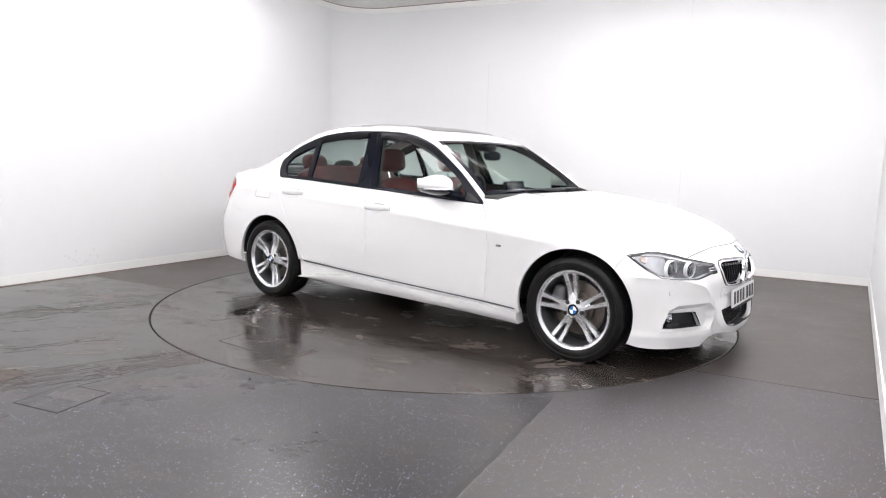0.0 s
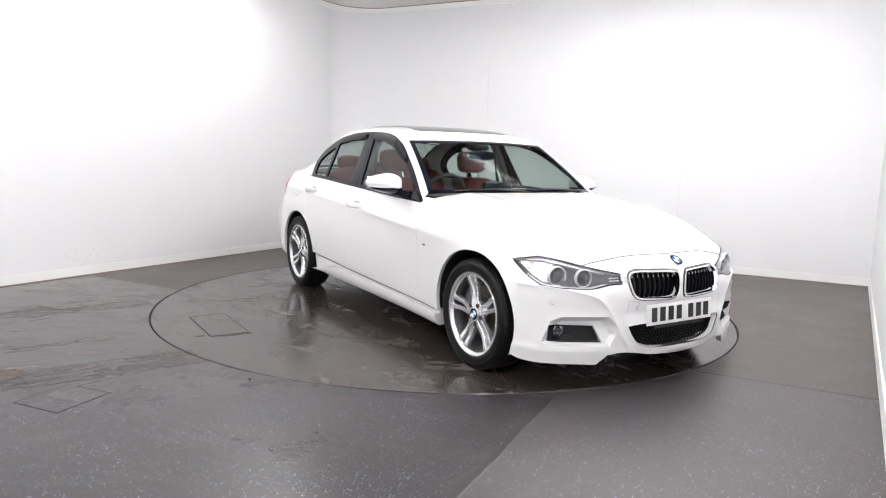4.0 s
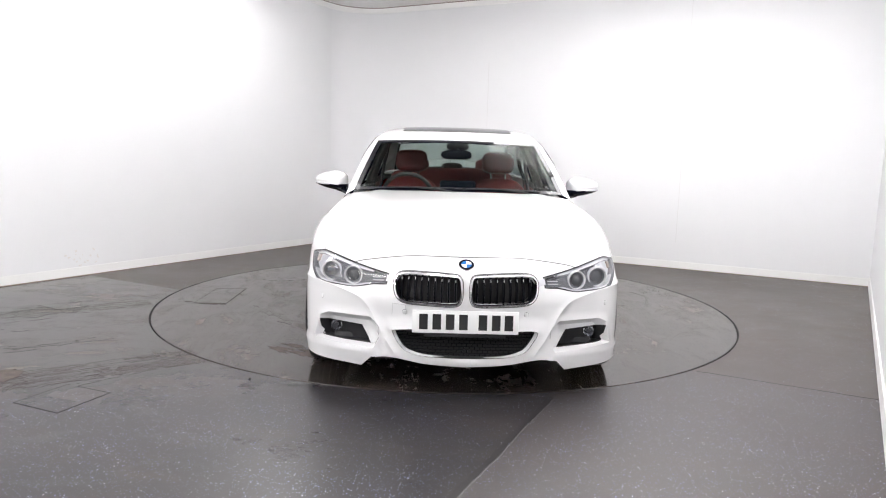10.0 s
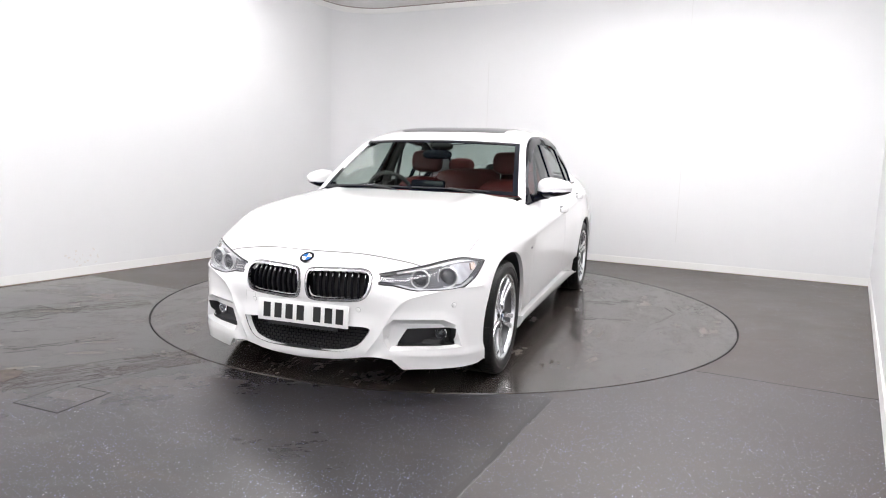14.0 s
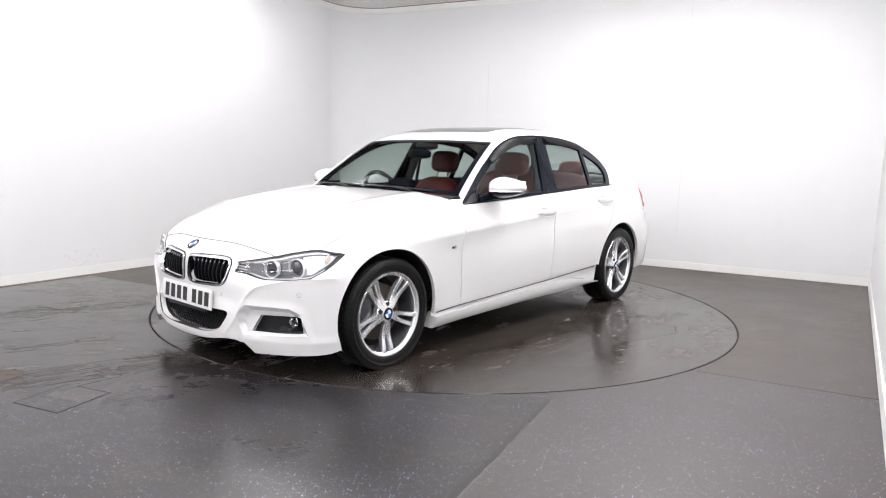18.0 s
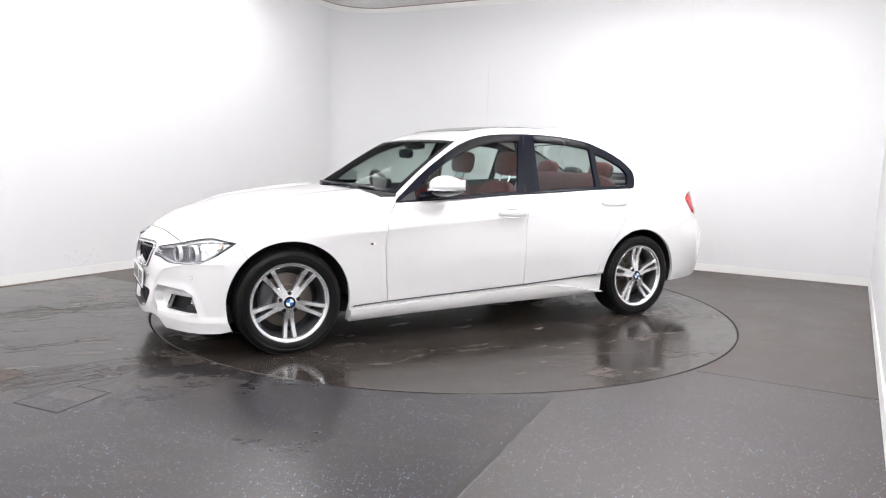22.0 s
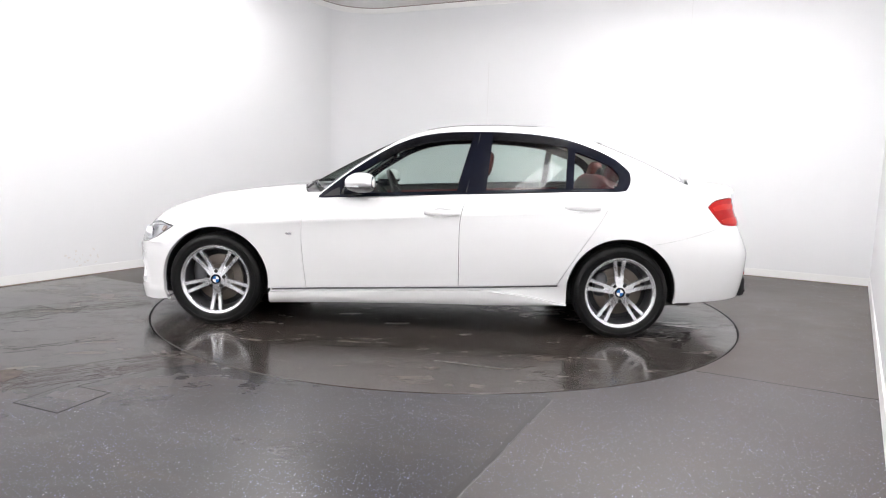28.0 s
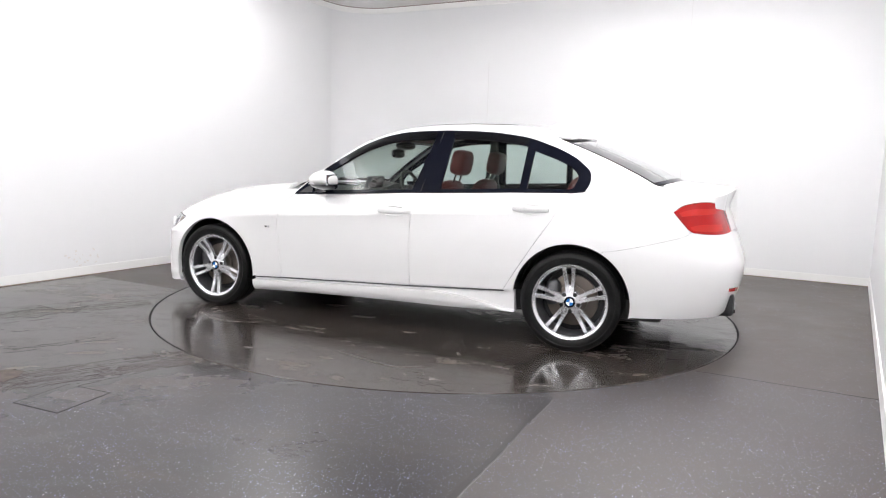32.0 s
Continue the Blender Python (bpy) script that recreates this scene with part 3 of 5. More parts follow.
def table():
    rows = []
    for _, pr in PROFILES:
        z, o = np.array(pr).T
        slope = (o[-1] - o[-2]) / (z[-1] - z[-2])
        r = np.interp(Z_GRID, z, o)
        r[Z_GRID > z[-1]] = o[-1] + slope * (Z_GRID[Z_GRID > z[-1]] - z[-1])
        rows.append(blur(r, 3.0, 0))
    keys = [k for k, _ in PROFILES]
    rows = np.array(rows)
    t = np.stack([np.interp(S_GRID, keys, rows[:, j]) for j in range(rows.shape[1])], 1)
    return blur(t, 12, 0)


OFFSET = table()
CREASE_X, CREASE_Z = [-2.1, -1.2, -0.03, 1.0, 1.4], [0.915, 0.872, 0.800, 0.728, 0.705]


def belt(s, z, out=0.0):
    """The body's wall: s metres along the plan line from the nose (negative on the right), at height z."""
    side = 1 if s >= 0 else -1
    i = min(abs(s), S_GRID[-1]) / 0.01
    k = min(int(i), len(S_GRID) - 2)
    f = i - k
    j = (min(max(z, Z_GRID[0]), Z_GRID[-1]) - Z_GRID[0]) / 0.005
    m = min(int(j), len(Z_GRID) - 2)
    g = j - m
    o = (OFFSET[k, m] * (1 - f) + OFFSET[k + 1, m] * f) * (1 - g) + (OFFSET[k, m + 1] * (1 - f) + OFFSET[k + 1, m + 1] * f) * g
    p, n = PLAN[k] * (1 - f) + PLAN[k + 1] * f, PLAN_N[k] * (1 - f) + PLAN_N[k + 1] * f
    x = p[0]
    if -2.1 < x < 1.35:
        zc = np.interp(x, CREASE_X, CREASE_Z)
        fade = min(1, (1.35 - x) / 0.5, (x + 2.1) / 0.4)
        d = z - zc
        o += fade * (0.012 * math.exp(-d / 0.075) if d > 0 else 0.012 * (1.6 * math.exp(max(d, -.12) / 0.045) - 0.6))
    o += out
    return (p[0] + n[0] * o, side * (p[1] + n[1] * o), z)


def curve(pts):
    a = np.array(sorted(pts))
    fine = np.linspace(a[0, 0], a[-1, 0], 400)
    v = np.interp(fine, a[:, 0], a[:, 1])
    v = blur(v, 9, 0)
    return lambda x: float(np.interp(x, fine, v))


belt_y = curve([(.8, .765), (.66, .776), (.3, .797), (0, .803), (-.5, .803), (-1.0, .79), (-1.4, .762), (-1.8, .72)])
belt_z = curve([(.75, .898), (.655, .905), (-.152, .949), (-.36, .958), (-1.0, .988), (-1.42, 1.0)])
frame_z = curve([(.72, .897), (.697, .912), (.559, 1.026), (.433, 1.124), (.183, 1.280), (.02, 1.343), (-.138, 1.374), (-.4, 1.388), (-.6, 1.388),
                 (-.787, 1.380), (-1.029, 1.350), (-1.252, 1.275), (-1.387, 1.205), (-1.5, 1.13)])
roof_z = curve([(.30, 1.258), (.165, 1.332), (.05, 1.382), (-.1, 1.420), (-.25, 1.442), (-.53, 1.455), (-.85, 1.452), (-1.05, 1.435), (-1.34, 1.366), (-1.5, 1.31)])


def cabin(x, z, out=0.0):
    """The cabin's glazed side."""
    d = z - 0.945
    return (x, belt_y(x) - 0.40 * d - 0.10 * d * d + out, z)


def roof(x, v, out=0.0):
    zf = frame_z(x)
    e = max(0.0, 1 - abs(v) ** 3.4) ** 0.52
    return (x, v * (cabin(x, zf)[1]), zf + max(0.0, roof_z(x) - zf) * e + out)


def patch(c00, c10, c01, c11, bulge):
    """Glass between two bottom and two top points: a from right to left (-1 to 1), b from bottom to top."""
    c = [Vector(p) for p in (c00, c10, c01, c11)]
    bulge = Vector(bulge)

    def lift(a, b, out=0.0):
        lo, hi = c[0].lerp(c[1], (a + 1) / 2), c[2].lerp(c[3], (a + 1) / 2)
        p = lo.lerp(hi, b) + bulge * (1 - a * a) * (1 - 0.86 * b if bulge.x > 0 else 1 - 0.45 * b) + Vector((0.02 if bulge.x > 0 else -0.012, 0, 0.026)) * b * (1 - b) * 1.6 + Vector((0, 0, 0.010)) * b * (1 - a * a)
        return p + Vector((0.5 if bulge.x > 0 else -0.5, 0, 0.8)) * out
    return lift


screen = patch((.655, -.724, .962), (.655, .724, .962), (.158, -.604, 1.314), (.158, .604, 1.314), (0.205, 0, 0.022))
backlight = patch((-1.86, -.60, 1.060), (-1.86, .60, 1.060), (-1.275, -.525, 1.322), (-1.275, .525, 1.322), (-0.125, 0, 0.028))

hood_c = curve([(2.16, .650), (2.06, .711), (1.95, .768), (1.8, .828), (1.5, .900), (1.2, .945), (.9, .978), (.6, 1.0)])
HEAD_TOP = [(.408, .622), (.513, .639), (.627, .660), (.730, .682), (.895, .700), (.975, .690), (1.054, .678)]
NOSE_LINE = [(0, .711), (s_front(.3), .707), (s_front(.45), .691), (s_front(.56), .673), HEAD_TOP[2]]
WING_TOP = [(.66, .940), (.75, .938), (1.0, .912), (1.2, .884), (1.4, .852), (1.6, .798), (1.78, .732)]


def edge_of(points):
    """The half width and height of a lid's edge by x, from points on the body's wall."""
    q = np.array([belt(s, z) for s, z in points])
    q = q[np.argsort(q[:, 0])]
    return (lambda x: float(np.interp(x, q[:, 0], q[:, 1]))), (lambda x: float(np.interp(x, q[:, 0], q[:, 2]))), q


HOOD_RIM = spline(NOSE_LINE, 0.02) + spline(HEAD_TOP[2:5], 0.02)[1:] + spline([(s_at_x(x), z) for x, z in WING_TOP[::-1]], 0.03)
hood_ey, hood_ez, HOOD_Q = edge_of(HOOD_RIM)


def hood(x, y, out=0.0):
    e = min(1.0, abs(y) / max(hood_ey(x), 0.02))
    ridge = 0.008 * math.exp(-((abs(y) - 0.50 - 0.06 * (1.2 - x)) / 0.05) ** 2) * min(1, max(0, (1.85 - x) / 0.3))
    k = min(1.0, max(0.0, (2.0 - x) / 0.35))
    fall = (1 - k) * e ** 3 + k * (0.55 * e ** 2.2 + 0.45 * e ** 8)
    return (x, y, hood_ez(x) + (hood_c(x) - hood_ez(x)) * (1 - fall) + ridge * (1 - e ** 8) + out)


deck_c = curve([(-1.8, 1.10), (-1.98, 1.088), (-2.15, 1.075), (-2.28, 1.062), (-2.36, 1.050), (-2.5, 1.03)])
QTOP = [(-1.345, .995), (-1.45, 1.008), (-1.6, 1.022), (-1.8, 1.032), (-1.95, 1.028), (-2.1, 1.012), (-2.2, 1.0)]
DECK_RIM = spline([(s_at_x(-1.93), 1.029), (s_at_x(-2.1), 1.012), (s_at_x(-2.2), 1.002), (s_rear(.62), 1.005), (s_rear(.45), 1.022), (s_rear(.25), 1.036), (PLAN_L - 0.02, 1.040)], 0.03)
deck_ey, deck_ez, DECK_Q = edge_of(DECK_RIM)


def deck(x, y, out=0.0):
    e = min(1.0, abs(y) / max(deck_ey(x), 0.02))
    return (x, y, deck_ez(x) + max(0.0, deck_c(x) - deck_ez(x)) * (1 - 0.6 * e ** 2.2 - 0.4 * e ** 8) + out)


def strip(line_a, line_b, n=30, m=8, bulge=0.0, away=(0, 0, 0.6)):
    """A ruled skin between two lines in space, swollen away from a point."""
    def even(line):
        p = np.array(line, float)
        d = np.concatenate([[0], np.cumsum(np.linalg.norm(np.diff(p, axis=0), axis=1))])
        return np.stack([np.interp(np.linspace(0, d[-1], n), d, p[:, k]) for k in range(3)], 1)
    a, b = even(line_a), even(line_b)
    verts, faces = [], []
    for i in range(n):
        for j in range(m):
            f = j / (m - 1)
            p = a[i] * (1 - f) + b[i] * f
            o = p - np.array(away)
            verts.append(tuple(p + o / np.linalg.norm(o) * bulge * 4 * f * (1 - f)))
    for i in range(n - 1):
        for j in range(m - 1):
            k = i * m + j
            faces.append((k, k + 1, k + m + 1, k + m))
    # look outward
    p, q, r = (np.array(verts[faces[len(faces) // 2][k]]) for k in (0, 1, 2))
    if np.cross(q - p, r - p) @ (p - np.array(away)) < 0:
        faces = [f[::-1] for f in faces]
    return verts, faces


car = new("car")
tagged(car, "white four-door saloon with red leather seats and silver alloy wheels", "car")
WHEEL_X, ARCH_R, HUB_Z = 1.400, 0.372, 0.314


def arch(xc, a0, a1):
    """Part of a wheel arch's edge, in degrees from straight ahead, as (s, z)."""
    n = max(3, int(abs(a1 - a0) / 5))
    return [(s_at_x(xc + ARCH_R * math.cos(radians(a0 + (a1 - a0) * k / n))), HUB_Z + ARCH_R * math.sin(radians(a0 + (a1 - a0) * k / n))) for k in range(n + 1)]


def sz(pts, step=0.02):
    """A smooth line given by (x, z) on the body's side."""
    return spline([(s_at_x(x), z) for x, z in pts], step)


HEAD_CORNERS = [(1.054, .678), (.922, .597), (.850, .563), (.770, .553), (.600, .546), (.575, .549), (.480, .571), (.408, .574)]
HEAD_LOW = [p for a, b in zip(HEAD_CORNERS, HEAD_CORNERS[1:]) for p in spline([a, b], 0.02)[:-1]] + HEAD_CORNERS[-1:]
HEAD = ring_of(spline(HEAD_TOP, 0.02), HEAD_LOW)


def mirrored(pts):
    return [(-a, b) for a, b in pts]


# bumper, wing, doors, quarter
BUMPER_Z = 0.165
arch_front = arch(WHEEL_X, -24, 48)
bum_left = ring_of(
    spline(NOSE_LINE, 0.02), spline(HEAD_TOP[:3], 0.02)[::-1], HEAD_LOW[::-1],
    sz([(1.711, .678), (1.672, .632), (WHEEL_X + ARCH_R * math.cos(radians(48)), HUB_Z + ARCH_R * math.sin(radians(48)))])[1:], arch_front[::-1],
    spline([(s_at_x(1.742), .172), (s_at_x(1.80), .160), (.73, .154), (.538, .149)], 0.03), spline([(.478, .203), (.364, .210), (.20, .190), (0, .176)], 0.03))
bum = bum_left + mirrored(bum_left)[::-1]
bum = ring_of(bum)
KIDNEY = [(.028, .610), (.038, .633), (.065, .639), (.20, .644), (.31, .643), (.341, .632), (.353, .608), (.350, .580), (.337, .532), (.314, .506), (.28, .496), (.20, .491), (.07, .486), (.040, .493), (.029, .518), (.025, .56)]
KID = ring_of(spline([(s_front(.020 + (a - .022) * 1.03), .486 + (b - .486) * .94) for a, b in KIDNEY + KIDNEY[:1]], 0.012))
LOWER = [(-.375, .352), (-.255, .362), (0, .365), (.255, .362), (.375, .352), (.355, .31), (.31, .258), (.235, .234), (.12, .226), (0, .224), (-.12, .226), (-.235, .234), (-.31, .258), (-.355, .31)]
LOW = ring_of(spline([(s_front(a * .97), b) for a, b in LOWER + LOWER[:1]], 0.015))
FOG_PTS = [(.800, .357), (.68, .354), (.558, .350), (.528, .305), (.502, .262), (.66, .265), (.808, .270)]
POCKET_PTS = [(.484, .407), (.734, .405), (.793, .380), (.836, .262), (.47, .247), (.438, .300), (.434, .362)]
FOG = ring_of(*[spline([FOG_PTS[i], FOG_PTS[(i + 1) % 7]], 0.02) for i in range(7)])
POCKET = ring_of(*[spline([POCKET_PTS[i], POCKET_PTS[(i + 1) % 7]], 0.02) for i in range(7)])


def near(outline):
    """Distance to an outline's edge."""
    q = np.array(outline)
    e = np.roll(q, -1, 0) - q
    n = np.maximum((e * e).sum(1), 1e-9)

    def dist(s, z):
        p = np.array((s, z)) - q
        k = np.clip((p * e).sum(1) / n, 0, 1)
        return float(np.sqrt((((p - k[:, None] * e)) ** 2).sum(1).min()))
    return dist


near_low, near_pocket = near(LOW), near(POCKET)
CREASE = spline([(s_at_x(1.78), .562), (s_front(.74), .556), (s_front(.672), .545), (s_front(.60), .528), (s_front(.529), .503), (s_front(.487), .462), (s_front(.457), .415), (s_front(.43), .365), (s_front(.404), .314), (s_front(.345), .232)], 0.02)
near_crease = near(CREASE + CREASE[::-1])


def bumper_lift(s, z):
    """The bumper's skin: a raised lip round the lower grille, a ridge over the fog lamps and a blade below them."""
    a = abs(s)
    o = 0.020 * max(0.0, 1 - near_low(s, z) / 0.075) ** 1.3 * (1 if z < .40 else max(0.0, 1 - (z - .40) / .05))
    d = near_pocket(a, z)
    if inside([a], [z], POCKET)[0]:
        o += 0.008 - 0.040 * min(1.0, d / (0.030 if z > .31 else 0.012))
    else:
        o += 0.008 * max(0.0, 1 - d / 0.035)
    if z < .25 and a > .44:
        o += 0.010 * min(1, (.25 - z) / .02) * max(0, min(1, (z - .15) / .06))
    o += 0.011 * math.exp(-near_crease(a, z) / 0.020)
    o += 0.010 * math.exp(-((z - 0.19) / 0.025) ** 2) * max(0, 1 - a / 0.42)
    if a > .44 and z < .205:
        o += min(1, (a - .44) / .06) * float(np.interp(z, [.13, .17, .205], [.050, .012, 0]))
    return belt(s, z, o)


POCKET_LINES = []
for ring in (POCKET, shrink(POCKET, 0.014), shrink(POCKET, 0.030)):
    POCKET_LINES += [ring + ring[:1], mirrored(ring + ring[:1])]
bumper = panel("front_bumper", sheet(bum, bumper_lift, 0.016, [KID, mirrored(KID)[::-1], LOW, FOG, mirrored(FOG)[::-1]], 0.0008, 0.03, lines=[CREASE, mirrored(CREASE), *POCKET_LINES]), M_PAINT, car)

GAP_F = [(.765, .284), (.786, .494), (.794, .66), (.772, .805), (.715, .882), (.672, .915)]
GAP_B = [(-.352, .957), (-.312, .88), (-.290, .77), (-.288, .55), (-.291, .322)]
GAP_R = [(-1.345, .990), (-1.310, .925), (-1.257, .824), (-1.128, .624), (-.962, .356)]
DOOR_LOW = curve([(1.05, .266), (.77, .281), (-.29, .322), (-1.05, .362)])

wing = ring_of(
    sz([(x, z) for x, z in GAP_F]), sz(WING_TOP, 0.03),
    spline([HEAD_TOP[4], HEAD_TOP[5], HEAD_TOP[6]], 0.02), sz([(1.711, .678), (1.672, .632), (WHEEL_X + ARCH_R * math.cos(radians(48)), HUB_Z + ARCH_R * math.sin(radians(48)))])[1:],
    arch(WHEEL_X, 48, 188)[1:], sz([(1.025, .268), (.765, .281)]))
front_door = ring_of(sz(GAP_F)[::-1], sz([(.765, .281), (.2, DOOR_LOW(.2)), (-.291, DOOR_LOW(-.291))]), sz(GAP_B)[::-1],
                     sz([(-.352, belt_z(-.352)), (0, belt_z(0)), (.4, belt_z(.4)), (.672, belt_z(.672))]))
rear_door = ring_of(sz(GAP_B), sz([(-.291, DOOR_LOW(-.291)), (-.7, DOOR_LOW(-.7)), (-.962, DOOR_LOW(-.962))]), sz(GAP_R)[::-1],
                    sz([(-1.345, belt_z(-1.345)), (-.9, belt_z(-.9)), (-.352, belt_z(-.352))]))
TAIL_LOW = [(s_at_x(-2.0), .912), (s_at_x(-2.05), .855), (s_at_x(-2.11), .797), (s_at_x(-2.17), .786), (s_rear(.60), .780), (s_rear(.42), .786)]
TAIL_TOP = [(s_at_x(-2.0), .912), (s_at_x(-2.06), .950), (s_at_x(-2.15), .968), (s_at_x(-2.22), .974), (s_rear(.665), .970), (s_rear(.655), .935), (s_rear(.42), .915)]
quarter = ring_of(sz(GAP_R), sz([(-.962, .356), (-1.03, .36)]), arch(-WHEEL_X, 6, 118), sz([(-1.575, .650), (-1.682, .668), (-1.9, .722), (-2.09, .778), (-2.11, .797)])[1:],
                  spline(TAIL_LOW[:3], 0.02)[::-1], spline(TAIL_TOP[:5], 0.02), spline(TAIL_TOP[4:6], .01), spline(TAIL_TOP[5:], .02), spline([(s_rear(.42), 1.024), (s_rear(.62), 1.005), (s_at_x(-2.2), 1.002)], .02), sz(QTOP)[::-1])
rb = ring_of(arch(-WHEEL_X, 118, 190)[::-1], sz([(-1.575, .650), (-1.682, .668), (-1.9, .722), (-2.09, .778), (-2.11, .797)])[1:], spline(TAIL_LOW[2:], 0.02), [(PLAN_L, .782)],
             spline([(PLAN_L, .395), (s_rear(.40), .390), (s_rear(.53), .375)], 0.03), spline([(s_rear(.60), .300), (s_rear(.66), .282), (s_at_x(-2.2), .275), (s_at_x(-1.785), .256)], 0.03))
CREASE_LINES = [[(s_at_x(x), float(np.interp(x, CREASE_X, CREASE_Z)) + d) for x in np.arange(1.36, -2.1, -.02)] for d in (0.0, -.012, -.028, .02)]
HANDLES = [(-.165, .826), (-1.118, .886)]


def dish(x, z, w=.085, h=.030):
    return [(s_at_x(x) + w * math.cos(2 * math.pi * k / 28), z + h * math.copysign(abs(math.sin(2 * math.pi * k / 28)) ** 0.8, math.sin(2 * math.pi * k / 28))) for k in range(28)]


for flip, word in ((False, "left"), (True, "right")):
    panel("front_wing", sheet(wing, belt, 0.03, (), 0.0012, 0.022, lines=CREASE_LINES), M_PAINT, car, mirror=flip)
    fd = panel("front_door", sheet(front_door, belt, 0.03, [dish(*HANDLES[0])[::-1]], 0.0018, 0.03, lines=CREASE_LINES), M_PAINT, car, mirror=flip)
    rd = panel("rear_door", sheet(rear_door, belt, 0.03, [dish(*HANDLES[1])[::-1]], 0.0018, 0.03, lines=CREASE_LINES), M_PAINT, car, mirror=flip)
    panel("rear_quarter_panel", sheet(quarter, belt, 0.03, (), 0.0008, 0.022, lines=CREASE_LINES), M_PAINT, car, mirror=flip)
    panel("rear_bumper", sheet(rb, belt, 0.03, (), 0.0008, 0.022), M_PAINT, car, mirror=flip)
    # sill skirt: a flat band under the doors, then a ledge that sweeps down before the rear wheel
    xs = np.linspace(1.022, -1.035, 60)
    bottom = curve([(1.1, .160), (1.022, .163), (.6, .178), (0, .193), (-.5, .197), (-1.1, .212)])
    drop = curve([(1.1, .024), (-.45, .026), (-.62, .050), (-.82, .085), (-.93, .118), (-1.0, .140), (-1.1, .145)])
    rows = []
    for x in xs:
        s, top, lo = s_at_x(x), DOOR_LOW(x) - .004, bottom(x)
        led = max(top - drop(x), lo + .006)
        rows.append([belt(s, z, o) for z, o in ((top, -.050), (top, -.026), (top - .006, -.026), (led + .003, -.022), (led, .018), (led * .6 + lo * .4, .022), (led * .2 + lo * .8, .016), (lo, .004), (lo + .002, -.07))])
    verts = [p for r in rows for p in r]
    faces = [(i * 9 + j, (i + 1) * 9 + j, (i + 1) * 9 + j + 1, i * 9 + j + 1) for i in range(59) for j in range(8)] + [tuple(range(9)), tuple(59 * 9 + j for j in range(8, -1, -1))]
    panel("sill", (verts, [f[::-1] for f in faces]), M_PAINT, car, mirror=flip)

    # grey strip that stands in for the shade in the gap under the doors
    seam = [belt(s_at_x(x), DOOR_LOW(x) - .003, -.001) for x in np.linspace(1.0, -.97, 40)], [belt(s_at_x(x), DOOR_LOW(x) - .013, -.006) for x in np.linspace(1.0, -.97, 40)]
    panel("sill_shade", strip(*seam, 40, 3, 0.0), M_LAMPIN, car, "grey strip painted as the shaded gap under the doors", mirror=flip)

    # glazed side
    def fr(pts, step=0.02):
        return spline(pts, step)
    top_line = [(x, frame_z(x)) for x in np.linspace(.66, -1.36, 50)]
    surround = ring_of([(.70, .905)], top_line, fr([(-1.405, 1.182), (-1.455, 1.135), (-1.464, 1.078), (-1.442, 1.02), (-1.420, 1.0)]),
                       [(x, belt_z(x) + .004) for x in np.linspace(-1.36, .66, 40)])

    def low(x):
        return belt_z(x) + 0.022

    def high(x, d=0.054):
        return frame_z(x) - d
    gf = ring_of([(x, low(x)) for x in np.linspace(.54, -.262, 18)], [(x, high(x)) for x in np.linspace(-.362, .36, 18)], fr([(.40, 1.093), (.45, 1.056), (.50, 1.014), (.534, .968)]))
    gr = ring_of([(x, low(x)) for x in np.linspace(-.462, -1.012, 14)], fr([(-1.012, low(-1.012)), (-1.030, high(-1.03))]), [(x, high(x)) for x in np.linspace(-1.03, -.502, 14)])
    gq = ring_of([(x, low(x)) for x in np.linspace(-1.062, -1.34, 8)], fr([(-1.365, 1.035), (-1.385, 1.10), (-1.365, 1.135)]), [(x, high(x, .068)) for x in np.linspace(-1.33, -1.08, 8)])
    sur = panel("window_surround", sheet(surround, cabin, 0.04, [gf, gr, gq], 0.0, 0.02, True), M_BLACK, car, "gloss black window frame", mirror=flip)
    for nm, g in (("front_window", gf), ("rear_window", gr), ("quarter_window", gq)):
        w = panel(nm, sheet(g, lambda a, b: cabin(a, b, -0.010), 0.06, (), 0.0, 0.0, True), M_GLASS, car, "greenish tinted side window", mirror=flip)
        w.visible_shadow = False
    sail = ring_of(*[spline([p, q], .02) for p, q in zip(*(lambda c: (c, c[1:] + c[:1]))([(.546, .925), (.549, .978), (.60, .955), (.668, .908)]))])
    panel("mirror_sail", sheet(sail, lambda a, b: cabin(a, b, .005), .03, (), 0.0, .006, True), M_MATT, car, "black triangular mirror sail", mirror=flip)
    # bright strip along the belt
    verts, faces = strip([cabin(x, belt_z(x) - .002, .004) for x in np.linspace(.69, -1.39, 60)], [cabin(x, belt_z(x) + .010, .005) for x in np.linspace(.69, -1.39, 60)], 60, 4, 0.003)
    panel("belt_moulding", (verts, faces), M_BLACK, car, mirror=flip)
    # pillars
    a_in = [tuple(screen(1, b)) for b in np.linspace(0, 1, 20)]
    a_out = [cabin(x, frame_z(x)) for x in np.linspace(.70, .140, 20)]
    panel("a_pillar", strip(a_in, a_out, 24, 7, 0.012, (0.4, 0, 0.9)), M_PAINT, car, mirror=flip)
    c_out = [cabin(x, frame_z(x)) for x in np.linspace(-1.05, -1.36, 14)] + [cabin(x, z) for x, z in ((-1.43, 1.165), (-1.460, 1.115), (-1.460, 1.06), (-1.435, 1.01))] + \
        [belt(s_at_x(x), z) for x, z in ((-1.45, 1.008), (-1.6, 1.022), (-1.75, 1.031), (-1.9, 1.032), (-1.97, 1.026))]
    c_in = [tuple(backlight(1, b)) for b in np.linspace(1, 0, 24)] + [(-1.93, .625, 1.052)]
    c_in = [roof(-1.15, .86)] + c_in
